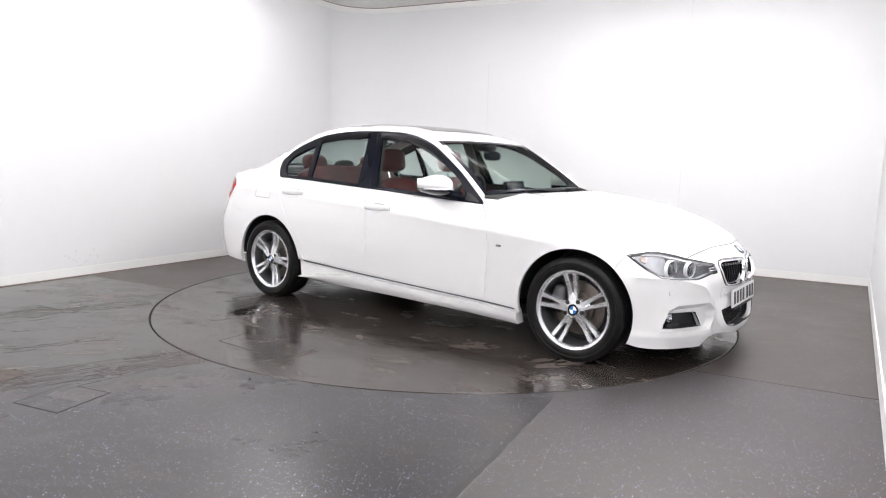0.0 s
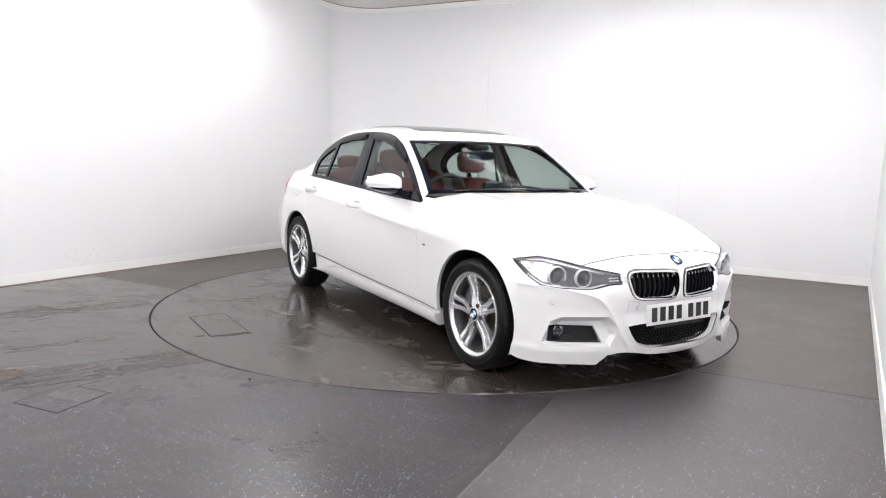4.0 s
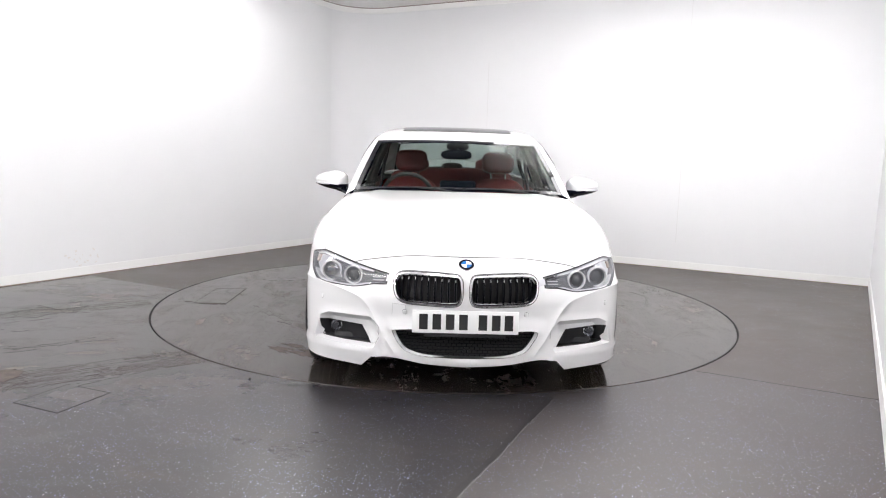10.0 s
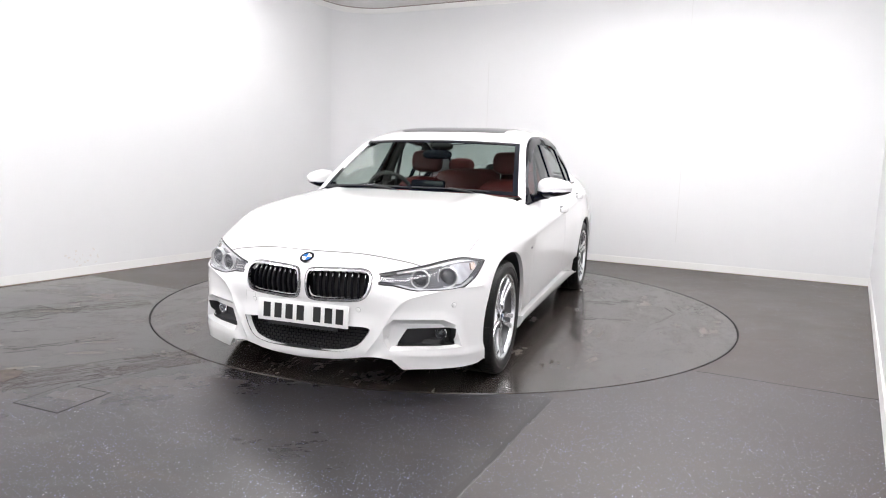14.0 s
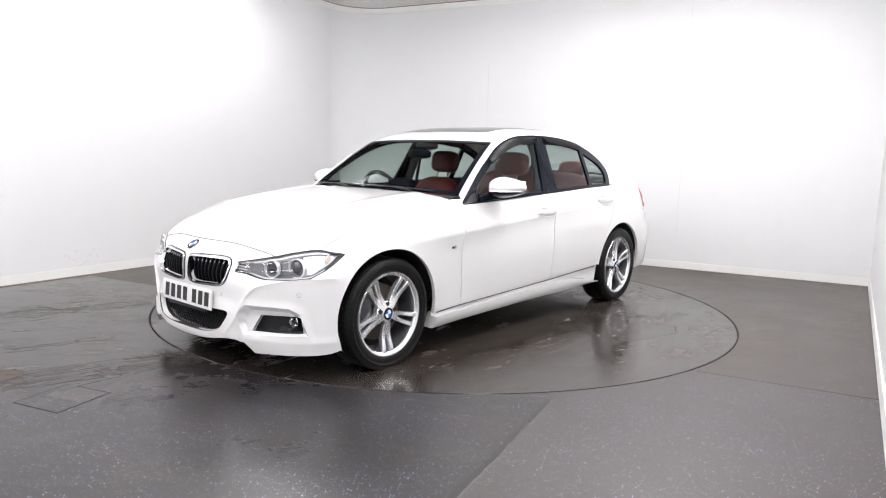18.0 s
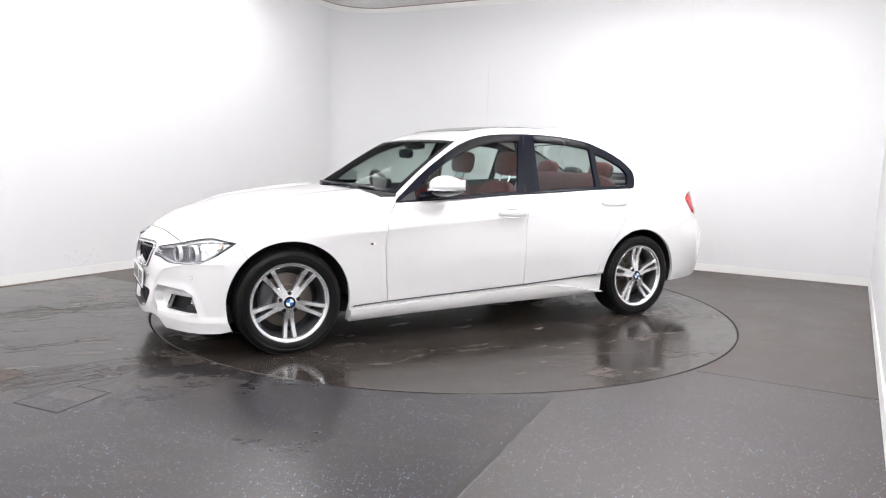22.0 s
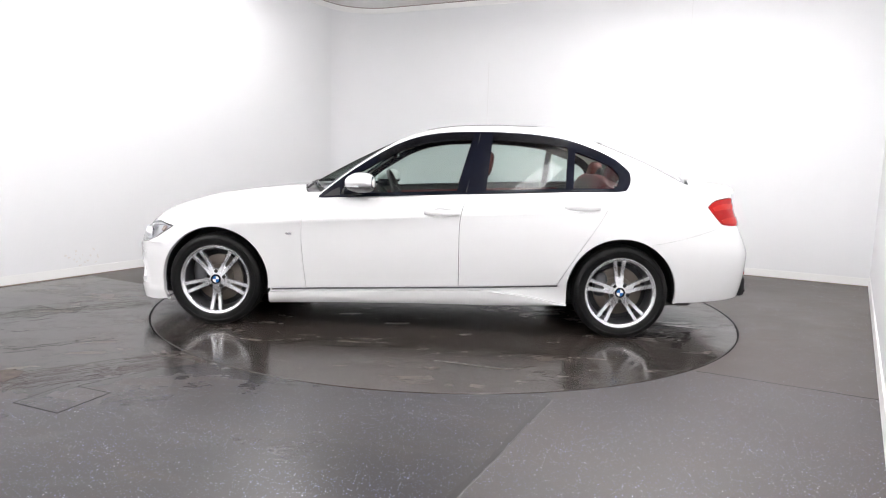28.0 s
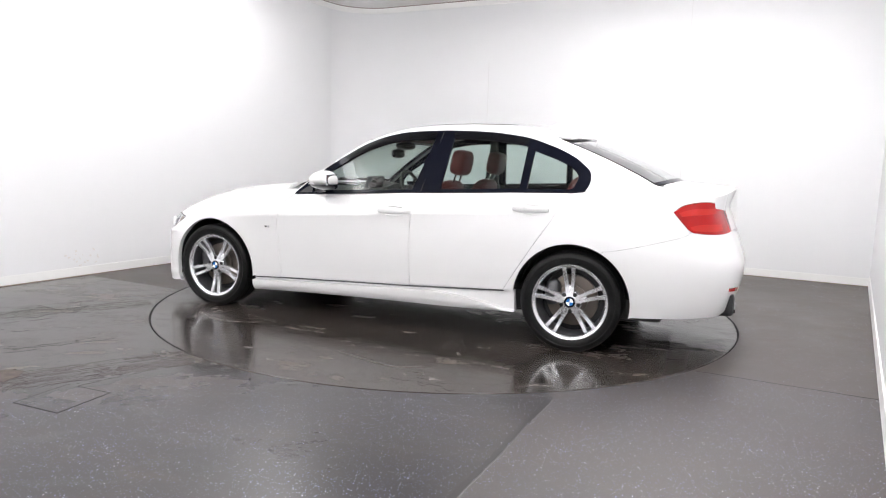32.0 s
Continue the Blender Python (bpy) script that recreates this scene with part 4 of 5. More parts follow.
    panel("c_pillar", strip(c_in, c_out, 40, 10, 0.014, (-1.2, 0, 0.7)), M_PAINT, car, mirror=flip)

# bonnet
half = [tuple(q[:2]) for q in HOOD_Q[::-1] if q[0] > .78] + spline([(.78, .745), (.80, .68), (.84, .5), (.885, .25), (.90, 0)], 0.03)
half = ring_of(half)
full = ring_of(half + [(a, -b) for a, b in half][::-1])
panel("bonnet", sheet(full, hood, 0.03, (), 0.002, 0.02), M_PAINT, car)
# cowl under the screen
cw = ring_of(spline([(.91, 0), (.89, .3), (.83, .55), (.76, .72)], 0.04), spline([(.68, .72), (.75, .55), (.80, .3), (.83, 0)], 0.04))
cw = ring_of(cw + [(a, -b) for a, b in cw][::-1])
bm_low = sheet(cw, lambda a, b: (a, b, hood(max(a, .68), b)[2] - 0.022), 0.05, (), 0.0, 0.01)
panel("cowl", bm_low, M_MATT, car)

# roof with its glass panel
rf = []
for v in np.linspace(0, 1, 14):
    rf.append((.160 + 0.024 * (1 - v * v), v))
back_edge = [(-1.052, 1.0), (-1.14, .90), (-1.235, .82), (-1.275, .76), (-1.32, .5), (-1.345, 0)]
rh = ring_of(rf, [(x, 1.0) for x in np.linspace(.13, -1.04, 45)], spline(back_edge, 0.04))
rfull = ring_of(rh + [(a, -b) for a, b in rh][::-1])
sun = [(-.025, -.63), (-.025, .63), (-.06, .69), (-.80, .69), (-.84, .63), (-.84, -.63), (-.80, -.69), (-.06, -.69)]
sun = ring_of(*[spline([sun[i], sun[(i + 1) % 8]], 0.05) for i in range(8)])
panel("roof", sheet(rfull, roof, 0.04, [sun], 0.0, 0.012), M_PAINT, car)
panel("sunroof", sheet(sun, lambda a, b: roof(a, b, 0.0020), 0.06, (), 0.004, 0.012), M_SUN, car, "dark glass sunroof panel")


def glazing(name, lift, m, border, label, top=.95):
    """A screen in a dark printed border."""
    o = ring_of([(a, 0.0) for a in np.linspace(-1, 1, 30)], [(1.0, b) for b in np.linspace(0, 1, 16)], [(a, 1.0) for a in np.linspace(1, -1, 30)], [(-1.0, b) for b in np.linspace(1, 0, 16)])
    i = ring_of(spline([(-1 + border, .05), (1 - border, .05)], .07), spline([(1 - border, .05), (1 - border * 1.2, top)], .06),
                spline([(1 - border * 1.2, top), (-1 + border * 1.2, top)], .07), spline([(-1 + border * 1.2, top), (-1 + border, .05)], .06))
    w = panel(name, sheet(i, lift, 0.09, (), 0.0, 0.0, name == "rear_screen"), m, car, label)
    w.visible_shadow = False
    panel("border", sheet(o, lambda a, b: lift(a, b, 0.002), 0.07, [i], 0.0, 0.006, name == "rear_screen"), M_BLACK, w, "black printed glass border")
    return w


glazing("windscreen", screen, M_GLASS_W, 0.045, "clear windscreen with a black border")
glazing("rear_screen", backlight, M_GLASS_R, 0.03, "tinted rear window", .992)

# boot lid
dk = spline([(-1.975, 0), (-1.965, .3), (-1.90, .57)], 0.04) + [tuple(q[:2]) for q in DECK_Q[::-1]]
dk = ring_of(dk + [(a, -b) for a, b in dk][::-1])
panel("boot_lid", sheet(dk, deck, 0.04, (), 0.0015, 0.02), M_PAINT, car)
part("underbody", box(-1.80, 1.95, -.68, .68, .18, .30, 0.04), M_MATT, car)


# ---- lamps, boot, wheels and the small parts of the car ----
def bead(name, outline, lift, w, h, material, parent, label="", mirror=False, sink=0.0):
    """A raised moulding that follows a closed outline on a surface."""
    rings = [shrink(outline, d) for d in (-w / 2, -w * 0.3, w * 0.3, w / 2)]
    outs = (-sink, h, h, -sink)
    verts, faces = [], []
    n = len(outline)
    for r, o in zip(rings, outs):
        for a, b in r:
            p, q = Vector(lift(a, b)), Vector(lift(a, b, 0.01))
            verts.append(p + (q - p) * (o / 0.01))
    for k in range(3):
        for i in range(n):
            faces.append((k * n + i, k * n + (i + 1) % n, (k + 1) * n + (i + 1) % n, (k + 1) * n + i))
    bm = bmesh.new()
    vs = [bm.verts.new(v) for v in verts]
    for f in faces:
        bm.faces.new([vs[i] for i in f])
    if mirror:
        bm.transform(Matrix.Diagonal((1, -1, 1, 1)))
    return part(name, bm, material, parent, label, True)


def wall_strip(outline, lift, d0, d1):
    n = len(outline)
    verts = [lift(a, b, d0) for a, b in outline] + [lift(a, b, d1) for a, b in outline]
    return verts, [(i, (i + 1) % n, n + (i + 1) % n, n + i) for i in range(n)]


def super_ball(center, size, power=3.0, nu=28, nv=16, keep=None):
    """A rounded box-like body."""
    bm = bmesh.new()
    bmesh.ops.create_uvsphere(bm, u_segments=nu, v_segments=nv, radius=1.0)
    for v in bm.verts:
        c = v.co
        k = (abs(c.x) ** power + abs(c.y) ** power + abs(c.z) ** power) ** (-1.0 / power)
        v.co = Vector((c.x * k * size[0], c.y * k * size[1], c.z * k * size[2]))
        if keep:
            v.co = Vector(keep(v.co))
        v.co += Vector(center)
    return bm


def both(make):
    """Run a builder for the left side and, mirrored, for the right."""
    for flip in (False, True):
        make(flip)


def side_part(name, bm, material, parent, flip, label="", smooth=True):
    if flip:
        bm.transform(Matrix.Diagonal((1, -1, 1, 1)))
    return part(name, bm, material, parent, label, smooth)


def facing(p, d, spin=0):
    """A pose at p whose x axis looks along d."""
    return Matrix.Translation(p) @ Vector(d).to_track_quat("X", "Z").to_matrix().to_4x4()


def roundel(parent, p, d, r, name="badge"):
    """The maker's round emblem, as plain quarters in its colours."""
    m = facing(p, d)
    b = lathe([(r, -.004), (r, .003), (r * .96, .005), (r * .72, .005), (r * .70, .003), (.0015, .003)], 36, "x")
    b.transform(m)
    ob = part(name, b, M_BLACK, parent, "round black-rimmed emblem", True)
    for k in range(4):
        b = bmesh.new()
        c = b.verts.new((.0045, 0, 0))
        arc = [b.verts.new((.0045, r * .70 * math.cos(math.pi / 2 * (k + j / 8)), r * .70 * math.sin(math.pi / 2 * (k + j / 8)))) for j in range(9)]
        b.faces.new([c] + arc)
        b.transform(m)
        part("emblem_quarter", b, M_BLUE if k % 2 else M_WHITE, ob)
    b = lathe([(r * 1.0, .002), (r * 1.05, .004), (r * 1.05, -.003)], 36, "x")
    b.transform(m)
    part("emblem_ring", b, M_CHROME, ob, "", True)
    return ob


LAMPS = ((.768, .608, .050), (.620, .599, .046))


def boot_and_lamps(flip):
    bl = ring_of(spline([(s_rear(.42), 1.022), (s_rear(.25), 1.034), (PLAN_L, 1.038)], .04), spline([(PLAN_L, .785), (s_rear(.42), .79)], .05), [(s_rear(.42), .915)])
    panel("boot_face", sheet(bl, belt, 0.03, (), 0.0, 0.01), M_PAINT, car, mirror=flip)
    tl = ring_of(spline(TAIL_LOW, 0.015), (spline(TAIL_TOP[:5], 0.015) + spline(TAIL_TOP[4:6], .01) + spline(TAIL_TOP[5:], .015))[::-1])
    lamp = panel("tail_light", sheet(tl, lambda s, z: belt(s, z, 0.005), 0.015, (), 0.002, 0.03), M_TAIL, car, "red rear lamp", mirror=flip)
    lo = ring_of(spline([(s_at_x(-2.03), .908), (s_at_x(-2.12), .93), (s_rear(.66), .935)], .015), spline([(s_rear(.66), .905), (s_at_x(-2.12), .893), (s_at_x(-2.05), .885)], .015))
    panel("light_bar", sheet(lo, lambda s, z: belt(s, z, 0.0085), 0.02, (), 0.0, 0.004), M_TAIL2, lamp, "paler red light bar", mirror=flip)
    lo = ring_of(spline([(s_at_x(-2.10), .825), (s_at_x(-2.17), .84), (s_rear(.62), .84)], .015), spline([(s_rear(.62), .80), (s_at_x(-2.17), .80), (s_at_x(-2.12), .805)], .015))
    panel("light_bar", sheet(lo, lambda s, z: belt(s, z, 0.0085), 0.02, (), 0.0, 0.004), M_TAIL2, lamp, "paler red light bar", mirror=flip)
    # red reflector low on the rear bumper
    rfl = ring_of(spline([(s_rear(.46), .440), (s_rear(.54), .448), (s_rear(.62), .452)], .02), spline([(s_rear(.62), .432), (s_rear(.54), .424), (s_rear(.46), .416)], .02))
    panel("rear_reflector", sheet(rfl, lambda s, z: belt(s, z, 0.004), 0.02, (), 0.0, 0.006), M_TAIL, car, "narrow red rear reflector", mirror=flip)
    # headlamp
    hd = panel("headlight", sheet(HEAD, lambda s, z: belt(s, z, 0.001), 0.02, (), 0.002, 0.0), M_LENS, car, "clear headlamp with twin round projectors", mirror=flip)
    hd.visible_shadow = False
    panel("housing", sheet(HEAD, lambda s, z: belt(s, z, -0.036), 0.02, (), 0.0, 0.0), M_LAMPIN, hd, mirror=flip)
    v, f = wall_strip(HEAD, belt, 0.0, -0.037)
    panel("side_wall", (v, f), M_LAMPIN, hd, mirror=flip)
    bead("seal", HEAD, belt, 0.007, 0.002, M_MATT, hd, "black rubber seal", flip)
    fac = [(.800, .672), (.895, .686), (.985, .674), (1.030, .670), (.918, .606), (.850, .576), (.795, .570)]
    fac = ring_of(*[spline([fac[i], fac[(i + 1) % 7]], .015) for i in range(7)])
    panel("outer_reflector", sheet(fac, lambda s, z: belt(s, z, -0.026 + .006 * 0.5 * math.sin(s * 90) * math.sin(z * 70)), 0.009, (), 0.0, 0.008), M_FACET, hd, "faceted silver reflector", mirror=flip)
    brow = ring_of(spline([(.50, .631), (.627, .652), (.730, .674), (.895, .692), (.97, .684)], .015), spline([(.97, .676), (.895, .680), (.730, .661), (.627, .640), (.50, .622)], .015))
    panel("light_strip", sheet(brow, lambda s, z: belt(s, z, -0.012), 0.02, (), 0.0, 0.02), M_SILVER, hd, "silver brow strip", mirror=flip)
    chin = ring_of(spline([(.93, .607), (.850, .573), (.770, .562), (.60, .556), (.52, .572)], .015), spline([(.49, .572), (.60, .549), (.770, .555), (.850, .566), (.93, .600)], .015))
    panel("light_strip", sheet(chin, lambda s, z: belt(s, z, -0.012), 0.02, (), 0.0, 0.02), M_SILVER, hd, "silver lower strip", mirror=flip)
    amb = ring_of(spline([(.945, .672), (.975, .672), (.965, .645), (.935, .640), (.945, .672)], .012)[:-1])
    panel("side_reflector", sheet(amb, lambda s, z: belt(s, z, -0.014), 0.015, (), 0.0, 0.02), M_AMBER, hd, "pale amber reflector", mirror=flip)
    for s, z, r in LAMPS:
        c = Vector(belt(s, z, -0.020))
        d = Vector((1, .22, -.03))
        for nm, prof, m in (("lamp_ring", [(r * 1.04, -.012), (r * 1.06, .006), (r * 1.02, .011), (r * .93, .010), (r * .88, -.004)], M_SILVER),
                            ("lamp_bowl", [(r * .88, -.002), (r * .78, -.014), (r * .55, -.020)], M_LAMPIN), ("projector", [(r * .74, -.018), (r * .70, -.004), (r * .50, .006), (r * .25, .011), (.002, .013)], M_PROJ)):
            b = lathe(prof, 32, "x")
            b.transform(facing(c, d))
            side_part(nm, b, m, hd, flip)
    for z in (.592, .605):
        b = tube([belt(q, z - .05 * (q - .42), .002) for q in (.425, .445, .465, .485)], .0028, 6)
        side_part("light_bar", b, M_SILVER, hd, flip)
    # kidney grille
    kd = bead("kidney_grille", KID, belt, 0.013, 0.009, M_CHROME, car, "chrome-framed kidney grille with black slats", flip, 0.01)
    bead("frame_gap", shrink(KID, -.0085), belt, .004, .003, M_MATT, kd, "", flip, .004)
    panel("backing", sheet(shrink(KID, .004), lambda s, z: belt(s, z, -0.062), 0.03, (), 0.0, 0.0), M_GAP, kd, mirror=flip)
    v, f = wall_strip(KID, belt, 0.004, -0.064)
    panel("side_wall", (v, f), M_MESH, kd, mirror=flip)
    for k in range(9):
        y = .054 + k * .0346
        q = np.array(KID)
        s0 = s_front(y)
        span = [b for a, b in KID if abs(a - s0) < 0.02]
        lo_z, hi_z = min(span) + .004, max(span) - .012
        b = bmesh.new()
        rows = []
        for j in range(9):
            z = lo_z + (hi_z - lo_z) * j / 8
            bow = -0.040 + 0.022 * math.sin(math.pi * (0.15 + 0.62 * j / 8))
            rows.append([b.verts.new(belt(s0 + da, z, bow + do)) for da, do in ((-.0065, -.014), (-.0042, 0), (.0042, 0), (.0065, -.014))])
        for p, q2 in zip(rows, rows[1:]):
            for i in range(3):
                b.faces.new((p[i], p[i + 1], q2[i + 1], q2[i]))
        side_part("slat", b, M_MESH, kd, flip)
        tip = tube([belt(s0, hi_z - .022, -.014), belt(s0, hi_z - .010, -.015)], .0019, 6)
        side_part("slat_tip", tip, M_SILVER, kd, flip)
    bar = ring_of(*[spline([p, q], .01) for p, q in (((.377, .612), (.412, .618)), ((.412, .618), (.412, .590)), ((.412, .590), (.374, .582)), ((.374, .582), (.377, .612)))])
    panel("grille_bar", sheet(bar, lambda s, z: belt(s, z, .003), .012, (), 0.0, .008), M_FACET, kd, "chrome bar beside the headlamp", mirror=flip)
    # fog lamp
    fg = panel("fog_lamp_recess", sheet(FOG, lambda s, z: belt(s, z, -0.078), 0.03, (), -0.010, 0.0), M_MATT, bumper, "black fog lamp recess", mirror=flip)
    v, f = wall_strip(FOG, bumper_lift_out, 0.0, -0.056)
    panel("side_wall", (v, f), M_MATT, fg, mirror=flip)
    c = Vector(belt(.745, .320, -.066))
    for nm, prof, m in (("fog_lamp", [(.029, -.02), (.031, .008), (.028, .010), (.025, .002), (.014, -.014), (.002, -.018)], M_CHROME), ("bulb_shield", [(.009, -.012), (.009, .003), (.006, .005), (.002, .005)], M_LAMPIN), ("fog_lens", [(.027, .006), (.021, .0085), (.011, .0095), (.002, .010)], M_LENS)):
        b = lathe(prof, 28, "x")
        b.transform(facing(c, (1, .18, 0)))
        side_part(nm, b, m, bumper, flip, "round clear fog lamp" if nm == "fog_lamp" else "")
    for y, z in ((.305, .445), (.735, .478)):
        b = lathe([(.011, -.004), (.011, .002), (.009, .003), (.002, .003)], 16, "x")
        p = Vector(belt(s_front(y), z))
        b.transform(facing(p, Vector(belt(s_front(y), z, .01)) - p))
        side_part("parking_sensor", b, M_PAINT, bumper, flip)
        bead("sensor_ring", [(s_front(y) + .0115 * math.cos(2 * math.pi * k / 16), z + .0115 * math.sin(2 * math.pi * k / 16)) for k in range(16)], belt, .002, .0008, M_LAMPIN, bumper, "", flip)


def bumper_lift_out(s, z, out=0.0):
    p, q = Vector(bumper_lift(s, z)), Vector(belt(s, z))
    r = Vector(belt(s, z, 0.01))
    return p + (r - q) * (out / 0.01)


both(boot_and_lamps)

# dark joint between bonnet and nose
line = spline(NOSE_LINE, .02)
line = [(-a, b) for a, b in line[:0:-1]] + line
part("bonnet_joint", tube([belt(a, b, -.0006) for a, b in line], .0022, 6), M_GAP, car)

# lower grille, tow cover, plate, emblem
gr = panel("lower_grille", sheet(LOW, lambda s, z: belt(s, z, -0.05), 0.04, (), -0.004, 0.0), M_GAP, bumper, "black honeycomb lower grille")
v, f = wall_strip(LOW, bumper_lift_out, 0.0, -0.052)
panel("side_wall", (v, f), M_MATT, gr)
bm = bmesh.new()
lowpoly = shrink(LOW, -0.004)
for r in range(9):
    z = .222 + r * .016
    pts = [(s_front(y), z) for y in np.linspace(-.37, .37, 60)]
    run = []
    for s, zz in pts + [(9, 9)]:
        if inside([s], [zz], lowpoly)[0]:
            run.append(belt(s, zz, -.026))
        else:
            if len(run) > 2:
                tube(run, .0024, 4, bm)
            run = []
    for k in range(-14, 15):
        y = (k + 0.5 * (r % 2)) * .027
        if inside([s_front(y)], [z + .008], lowpoly)[0] and inside([s_front(y)], [z + .016], lowpoly)[0]:
            tube([belt(s_front(y), z, -.026), belt(s_front(y), z + .016, -.026)], .0024, 4, bm)
part("grille_mesh", bm, M_MESH, gr)
tow = [(s_front(-.335) + a, .452 + b) for a, b in ((-.035, -.03), (.035, -.034), (.036, .028), (-.03, .032))]
tow = ring_of(*[spline([tow[i], tow[(i + 1) % 4]], .01) for i in range(4)])
bead("tow_cover", tow, belt, .0018, .0005, mat("faint_joint", (0.42, 0.42, 0.42), 0.5), bumper)

plate = part("number_plate", box(-.004, .004, -.26, .26, -.0555, .0555, 0.003), M_PLATE, car, "white number plate with black marks", True)
plate.matrix_basis = pose(2.151, 0, .405, 0, -4, 0)
for k, y in enumerate((-.205, -.14, -.075, -.01, .085, .15, .212)):
    part("plate_mark", box(.0042, .0052, y - .021, y + .021, -.038, .038), M_INK, plate)
b = box(-.012, .0, -.20, .20, -.075, -.052, 0.004)
b.transform(pose(2.151, 0, .405, 0, -4, 0))
part("plate_holder", b, M_MATT, car)
roundel(car, belt(0, .681, .004), (.56, 0, .83), .036)


# handles, mirrors, badges, deflectors
def door_things(flip):
    doors = [o for o in car.children if o.name.split(".")[0] in ("front_door", "rear_door")]
    for (x, z), nm in zip(HANDLES, ("front_door", "rear_door")):
        door = [o for o in doors if o.name.split(".")[0] == nm][1 if flip else 0]
        d = dish(x, z)
        panel("handle_recess", sheet(d, lambda s, zz: belt(s, zz, -.030 + .026 * min(1, math.hypot((s - s_at_x(x)) / .085, (zz - z) / .030) ** 3)), .012, (), -.003, 0.0), M_PAINT, door, mirror=flip)
        pts = [Vector(belt(s_at_x(x - .120 + .240 * k / 20), z + .004, .010 + .016 * math.sin(math.pi * k / 20) ** 0.5)) for k in range(21)]
        bm = bmesh.new()
        rings = []
        for k, p in enumerate(pts):
            e = math.sin(math.pi * (0.06 + 0.88 * k / 20)) ** 0.35
            hh, ww = .0235 * e, .0125 * e
            rings.append([bm.verts.new(p + Vector((0, ww * math.copysign(abs(math.cos(t)) ** .7, math.cos(t)), hh * math.copysign(abs(math.sin(t)) ** .7, math.sin(t))))) for t in [2 * math.pi * j / 14 for j in range(14)]])
        for a, c in zip(rings, rings[1:]):
            for j in range(14):
                bm.faces.new((a[j], a[(j + 1) % 14], c[(j + 1) % 14], c[j]))
        bm.faces.new(rings[0])
        bm.faces.new(rings[-1])
        side_part("door_handle", bm, M_PAINT, door, flip, "white body-coloured door handle")
    # door mirror
    mr = new("door_mirror")
    mr.parent = car
    mr["label"] = "white door mirror on a black foot"

    def shape(c):
        u, w = c.y / .118, max(0, c.x / .102)
        up = (1 - 0.30 * max(0, u + .25)) * (1 - .30 * w ** 2)
        return (c.x * (1 - .26 * max(0, u)) - .026 * max(0, u), c.y, c.z * up + (.012 * u if c.z < 0 else 0))
    cap = super_ball((.388, .918, 1.016), (.102, .118, .070), 2.7, 36, 22, shape)
    for v in cap.verts:
        if v.co.z < .988:
            v.co.z = .988
    side_part("mirror_cap", cap, M_PAINT, mr, flip, "white mirror cap")
    low = super_ball((.388, .918, .990), (.104, .120, .042), 2.6, 36, 16, shape)
    for v in low.verts:
        if v.co.z > .990:
            v.co.z = .990
    side_part("mirror_base", low, M_BLACK, mr, flip, "gloss black mirror underside")
    b = tube([(.375, .87, .966), (.43, .82, .952), (.50, .775, .938)], [.030, .026, .032], 12)
    side_part("mirror_arm", b, M_BLACK, mr, flip)
    b = tube([(.488, .850, .990), (.486, .925, .990), (.448, .990, .992), (.380, 1.030, .994)], .0050, 8)
    side_part("turn_signal", b, M_SILVER, mr, flip, "thin clear turn signal strip")
    b = box(-.004, .004, -.078, .078, -.036, .040, .006)
    b.transform(Matrix.Translation((.299, .924, 1.02)))
    side_part("mirror_glass", b, M_CHROME, mr, flip, "mirror glass")
    # wing badge
    p = Vector(belt(s_at_x(.882), .655))
    for k, m in enumerate((M_LAMPIN, M_INK, M_LAMPIN, M_CHROME, M_CHROME)):
        b = box(-.0025, .0025, -.0015, .0015, -.0065, .0065)
        if k > 2:
            b = box(-.0052, .0052, -.0015, .0015, -.0070, .0070)
        b.transform(Matrix.Translation(p + Vector((.014 - .007 * k if k < 3 else -.007 - .0095 * (k - 3), .0008, 0))) @ Matrix.Rotation(.25, 4, "Y"))
        side_part("wing_badge", b, m, car, flip)
    # smoked wind deflectors
    for x0, x1 in ((.30, -.372), (-.50, -1.03)):
        xs = np.linspace(x0, x1, 24)
        edge = [cabin(x, frame_z(x) - .010, .010) for x in xs]
        low_e = [cabin(x, frame_z(x) - .062 + .02 * abs((k / 23) * 2 - 1) ** 6, .018) for k, x in enumerate(xs)]
        panel("wind_deflector", strip(edge, low_e, 24, 5, .004), M_SMOKE, car, "smoked plastic wind deflector", mirror=flip)
    # B pillar highlights the split of the doors
    v = strip([cabin(x, z, .003) for x, z in ((-.322, belt_z(-.32) + .006), (-.412, frame_z(-.42) - .012))], [cabin(x, z, .003) for x, z in ((-.330, belt_z(-.32) + .006), (-.420, frame_z(-.42) - .012))], 12, 3, -.002)
    panel("pillar_gap", v, M_GAP, car, mirror=flip)
    # inner door card
    card = ring_of([(x, belt_z(x) + .012) for x in np.linspace(.60, -1.30, 24)], [(-1.05, .42), (.70, .36)])
    panel("door_card", sheet(card, lambda a, b: (a, belt_y(a) - .075 - .02 * math.sin(3 * b), b), .08, (), 0.0, .02, False), M_DARKIN, car, "dark inner door lining", mirror=flip)
    ins = ring_of([(x, belt_z(x) - .03) for x in np.linspace(.45, -1.15, 20)], [(-1.0, .72), (.45, .68)])
    panel("door_insert", sheet(ins, lambda a, b: (a, belt_y(a) - .085 - .02 * math.sin(3 * b), b), .08, (), 0.0, .01, False), M_RED, car, "red leather door insert", mirror=flip)
    # wheel house
    for xc in (WHEEL_X, -WHEEL_X):
        bm = bmesh.new()
        rows = []
        for a in np.linspace(*((-12, 178) if xc > 0 else (11, 192)), 52):
            c, sn = math.cos(radians(a)), math.sin(radians(a))
